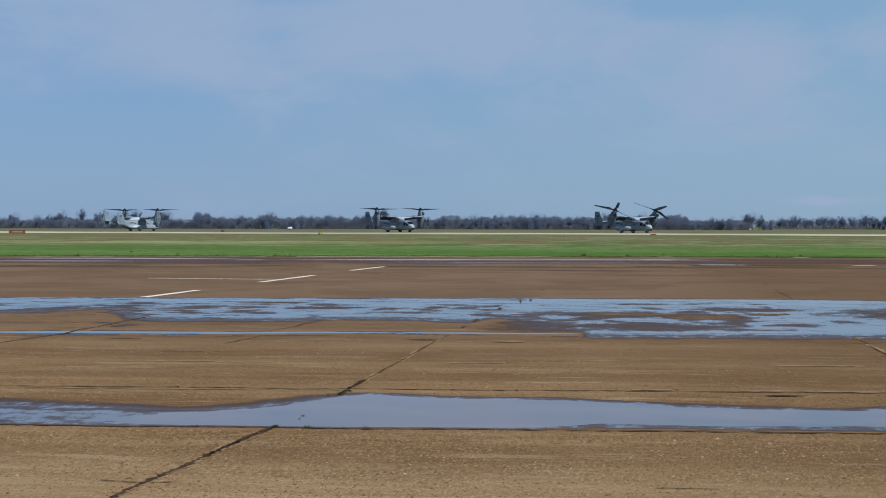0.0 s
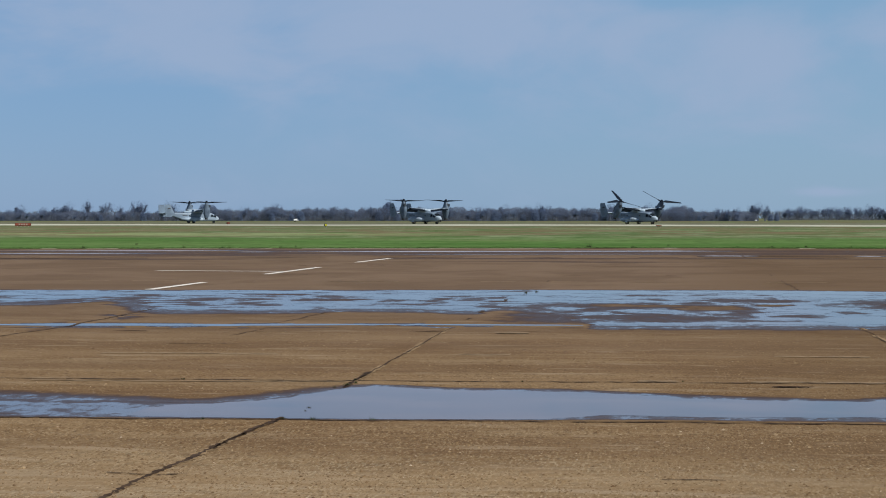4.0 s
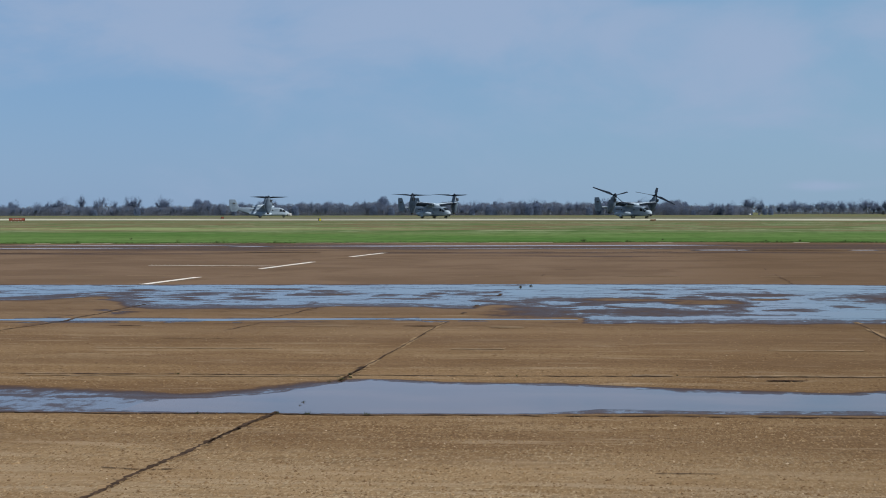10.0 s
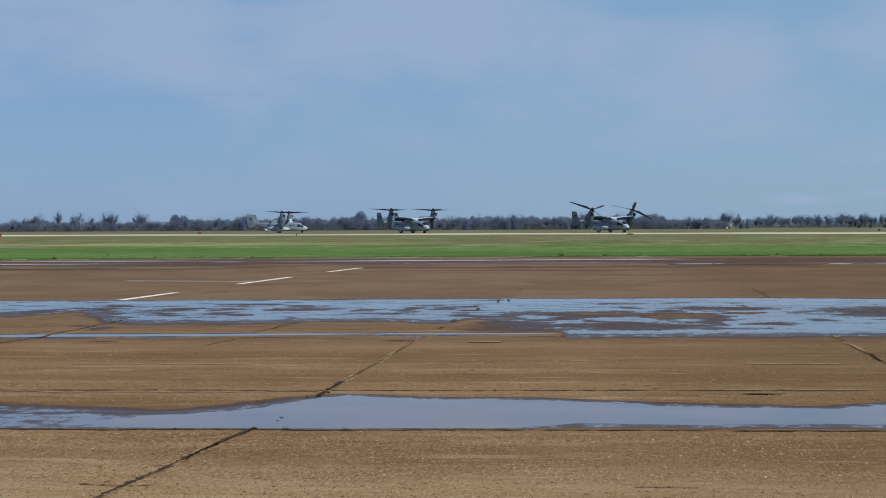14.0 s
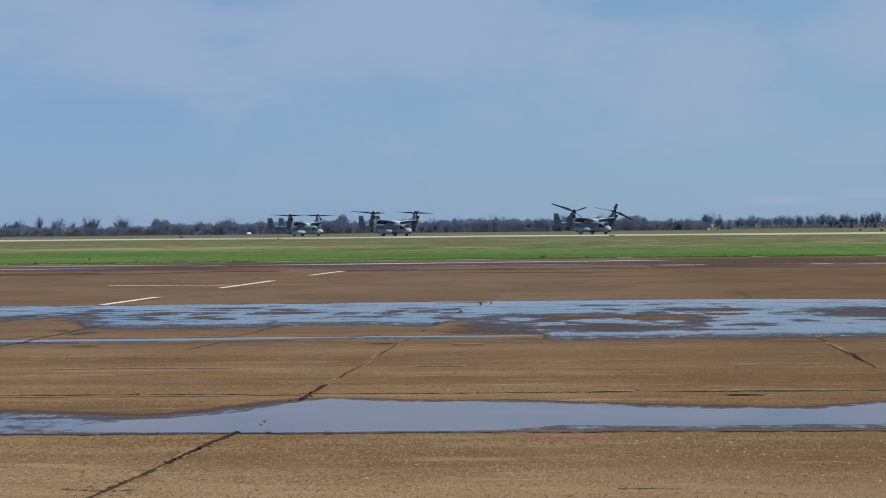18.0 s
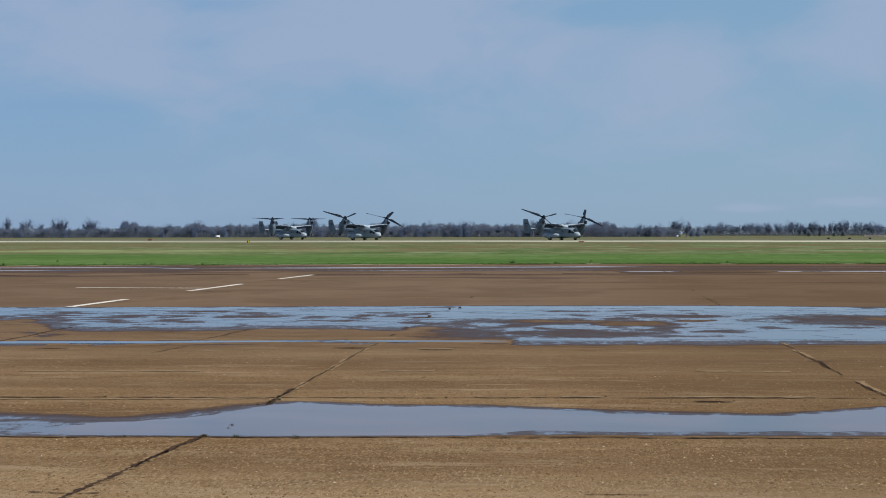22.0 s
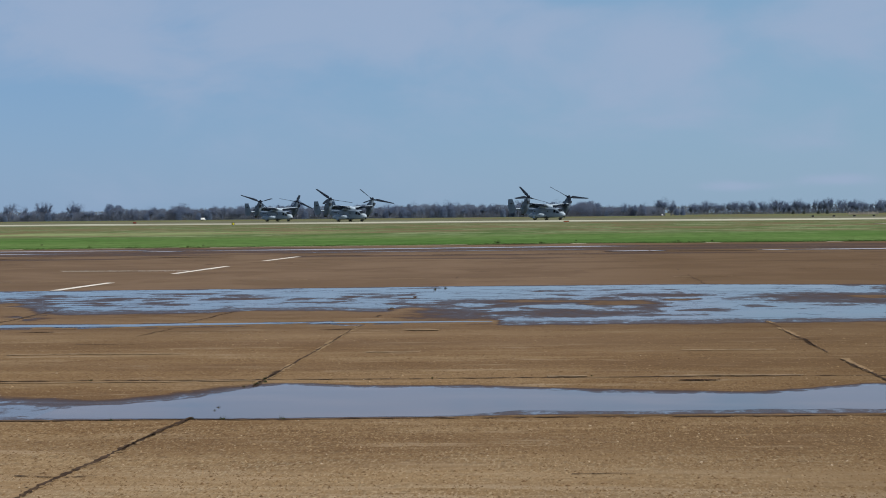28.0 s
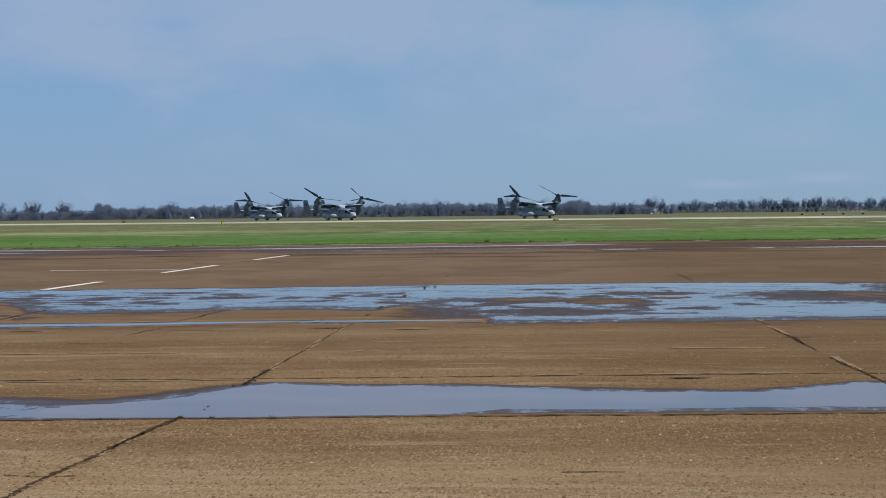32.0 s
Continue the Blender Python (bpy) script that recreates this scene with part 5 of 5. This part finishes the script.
rnd = random.Random(5)
for x, y, size in ((-3.30, 40.1, 0.085), (-3.12, 40.7, 0.09), (-3.22, 17.75, 0.06), (-3.18, 18.0, 0.05), (-3.24, 18.3, 0.05), (-3.3, 17.5, 0.04), (-3.2, 14.7, 0.05),
                   (-3.85, 14.62, 0.05), (-2.95, 14.68, 0.06), (-2.45, 14.7, 0.06), (-1.55, 18.35, 0.04),
                   (-5.0, 18.2, 0.045), (0.05, 18.6, 0.03), (-3.15, 15.35, 0.03), (-3.17, 15.6, 0.035)):
    tuft("weed", x, y, size * 0.62, 26, WEED, "small dark weed growing from a pavement joint", int(x * 1000 + y), "weeds in the joints")
for k in range(30):
    x = rnd.uniform(-46, 24)
    tuft("grass_clump", x, edge_y(x) + rnd.uniform(-0.5, 1.2), rnd.uniform(0.08, 0.22), 26, TUFT, "dark grass clump on the edge of the apron", k, "clumps along the apron edge")
for x, y, size in ((-4.96, 103.4, 0.26), (-15.0, 100.9, 0.12), (-21.5, 102.2, 0.12), (-32.7, 108.5, 0.16), (-0.58, 108.5, 0.14), (5.2, 104.6, 0.13), (7.1, 104.8, 0.16)):
    tuft("weed", x, y, size * 0.8, 22, WEED, "tall dark weed standing in the grass", int(x * 10), "weeds in the grass")
verts, faces = [], []
for _ in range(15000):
    x = rnd.uniform(-50, 30)
    y = edge_y(x) + abs(rnd.gauss(0, 1)) * 2.2 - 0.25
    p = Vector((x, y, -0.04))
    sliver(verts, faces, p, p + Vector((rnd.gauss(0, 0.08), rnd.gauss(0, 0.08), rnd.uniform(0.02, 0.065))), 0.05, rnd)
tagged(new("grass_fringe", sheet("grass_fringe", verts, faces, TUFT)), "uneven green grass fringe along the apron", "grass", kind="stuff")

# ---- gravel laid bare in the worn concrete ----
gv = Mat("exposed_gravel", rough=0.9, spec=0.05)
tone = gv.island()
c = gv.mix(gv.ramp(tone, 0.0, 0.55), (0.120, 0.070, 0.036), (0.215, 0.138, 0.072))
c = gv.mix(gv.ramp(tone, 0.55, 0.95), c, (0.285, 0.200, 0.115))
c = gv.mix(gv.ramp(tone, 0.990, 0.998), c, (0.440, 0.345, 0.240))
gv.set("Base Color", c)
GRAVEL = gv.m
rs = np.random.RandomState(8)
spots = []
for y0, y1, count in ((9.6, 12.0, 34000), (12.0, 14.9, 40000), (14.9, 18.6, 16000), (18.6, 26.0, 18000)):
    ys = rs.uniform(y0, y1, count)
    xs = rs.uniform(-0.40, 0.22, count) * ys
    for x, y in zip(xs, ys):
        thick = noise.noise(Vector((x * 0.7, y * 1.1, 40))) + 0.6 * noise.noise(Vector((x * 3.0, y * 2.6, 41)))
        if thick + rs.uniform(-0.7, 0.9) > 0.0 and (not 14.3 < y < 18.2 or near_wet(x, y) < 0.25):
            spots.append((x, y))
spots = np.array(spots)
n_, sides_ = len(spots), 6
size_ = rs.gamma(4.0, 0.0017, n_)
round_ = np.arange(sides_) * 2 * math.pi / sides_
jag = size_[:, None] * rs.uniform(0.75, 1.25, (n_, sides_))
ringed = np.stack([spots[:, :1] + jag * np.cos(round_), spots[:, 1:] + jag * np.sin(round_), np.full((n_, sides_), -0.002)], 2)
peak = np.concatenate([spots + rs.uniform(-0.25, 0.25, (n_, 2)) * size_[:, None], (size_ * rs.uniform(0.35, 0.65, n_))[:, None]], 1)[:, None, :]
verts = np.concatenate([ringed, peak], 1).reshape(-1, 3)
first_ = np.arange(n_)[:, None] * 7
tris = np.stack([first_ + np.arange(6), first_ + (np.arange(6) + 1) % 6, np.repeat(first_ + 6, 6, 1)], 2).reshape(-1, 3)
tagged(new("exposed_gravel", sheet("exposed_gravel", verts.tolist(), tris.tolist(), GRAVEL)), "brown and pale gravel standing out of the worn concrete", "gravel", kind="stuff")

# ---- concrete slabs of the apron ----
def slab_mesh(gap, b):
    hw, hd = SLAB_W / 2 - gap, LANE_D / 2 - gap
    outer = [(-hw, -hd), (hw, -hd), (hw, hd), (-hw, hd)]
    verts = [(x, y + SKEW * x, -0.13) for x, y in outer] + [(x, y + SKEW * x, -b) for x, y in outer]
    verts += [(x - math.copysign(b, x), y + SKEW * x - math.copysign(b, y), 0.0) for x, y in outer]
    faces = [(8, 9, 10, 11)]
    for i in range(4):
        j = (i + 1) % 4
        faces += [(i, j, j + 4, i + 4), (i + 4, j + 4, j + 8, i + 8)]
    return sheet("slab", verts, faces, PAVE)


# open joints on the near slabs, tight ones further out
SLAB, TIGHT_SLAB = slab_mesh(0.0, 0.0006), slab_mesh(0.0, 0.0003)
for row in range(-3, 24):
    for col in range(-7, 5):
        x = JOINT_X + SLAB_W * (col + 0.5)
        y = lane(x, LANE_Y + LANE_D * (row + 0.5))
        if -0.42 * y - 7 < x < 0.24 * y + 6 and y + 2.5 < edge_y(x - 3):
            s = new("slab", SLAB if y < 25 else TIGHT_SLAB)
            s.parent = apron
            s.location = (x, y, 0.0)


# ---- what moves ----
def ease(t, rows):
    """Smooth value at t through rows of (time, value)."""
    if t <= rows[0][0]:
        return rows[0][1]
    for (a, va), (b_, vb) in zip(rows, rows[1:]):
        if t <= b_:
            return va + (vb - va) * (t - a) / (b_ - a)
    return rows[-1][1]


# time, bearing from the camera, distance, heading
FIRST_WAY = [(0, -16.64, 525.8, 57), (1, -16.30, 527.9, 52), (2, -15.96, 529.9, 47), (3.5, -15.33, 532.0, 38), (5, -14.67, 534.1, 30), (6, -14.26, 535.1, 26),
             (7, -13.86, 536.1, 23), (8, -13.50, 536.6, 20.5), (9, -13.16, 537.2, 19), (10, -12.81, 537.2, 15.5), (11, -12.46, 537.2, 13), (12, -12.16, 536.6, 11),
             (13, -11.84, 536.1, 8), (14.5, -11.38, 535.1, -1), (16, -10.92, 533.0, -12), (17, -10.62, 532.5, -19), (18, -10.36, 532.0, -24), (19, -10.15, 531.6, -32),
             (20, -9.98, 531.2, -37), (21, -9.86, 531.0, -39), (22.5, -9.76, 531.0, -39), (24, -9.745, 531.0, -39), (32, -9.745, 531.0, -39)]
SECOND_WAY = [(0, -8.655, 478.8, -44.7), (1, -8.475, 477.7, -44.2), (2, -8.305, 476.7, -43.7), (3.5, -8.085, 475.2, -42.7), (5, -7.915, 474.1, -42.2), (7, -7.735, 473.1, -42.2),
              (9, -7.610, 472.6, -42.2), (11, -7.555, 472.6, -42.2), (13, -7.540, 472.6, -42.2), (20, -7.540, 472.6, -42.2), (25, -7.513, 472.6, -42.2), (32, -7.510, 472.6, -42.2)]
# slow drift of each rotor against twenty blade passes a second, in degrees
FIRST_DRIFT = [(0, 92), (21, 112), (23, 111), (25, 78), (26, 50), (28, -13), (29, -81), (31, -175), (32, -203)]
SECOND_DRIFT = [(0, 38), (9, 18), (13, 5), (17.8, -10), (19, -8), (20, 26), (21, -41), (22, -5), (23, -19), (25, -90), (28, -176), (29, -202), (31, -264), (32, -291)]
THIRD_DRIFT = [(0, 11), (1, 22), (2, -3), (5, -113), (9, -225), (13, -340), (19, -522), (25, -706), (29, -827), (32, -918)]


def motions():
    for craft, way_rows, tilt, phase in (
            (first, FIRST_WAY, [(0, 1), (25.4, 1), (27.6, 25), (32, 25)], FIRST_DRIFT),
            (second, SECOND_WAY, [(0, 2), (17.8, 2), (20.0, 25), (32, 25)], SECOND_DRIFT),
            (third, [(0, -1.395, 460, -44.3), (32, -1.395, 460, -44.3)], [(0, 26), (32, 26)], THIRD_DRIFT)):
        walk(craft, [(t, pose(*bearing(turn, d), 0, 0, head)) for t, turn, d, head in way_rows])
        bits = moving_parts(craft)
        # the wheels roll as far as the aircraft does
        if len(way_rows) > 2:
            spots = [bearing(ease(i / 10, [(t, a) for t, a, d, h in way_rows]), ease(i / 10, [(t, d) for t, a, d, h in way_rows])) for i in range(321)]
            gone = [0.0]
            for a, b_ in zip(spots, spots[1:]):
                gone.append(gone[-1] + (b_ - a).length)
            for o in craft.children_recursive:
                if o.name.split(".")[0] == "wheel":
                    hub = o.location.copy()
                    walk(o, [(i / 10, pose(*hub, 0, math.degrees(gone[i] / hub.z), 0)) for i in range(0, 321)])
        steps = sorted({i * 0.5 for i in range(65)})
        for s in (-1, 1):
            def seat(t):
                return pose(PIVOT.x, s * PIVOT.y, PIVOT.z, 0, ease(t, tilt), 0)
            walk(bits["nacelle", s], [(t, seat(t)) for t in steps])
            # about 395 turns a minute, the two sides mirrored; a row for every thirtieth of a second
            walk(bits["rotor", s], [(i / 30, seat(i / 30) @ pose(0, 0, HUB_UP, 0, 0, -s * (2400 * i / 30 + ease(i / 30, phase)))) for i in range(961)])


motions()
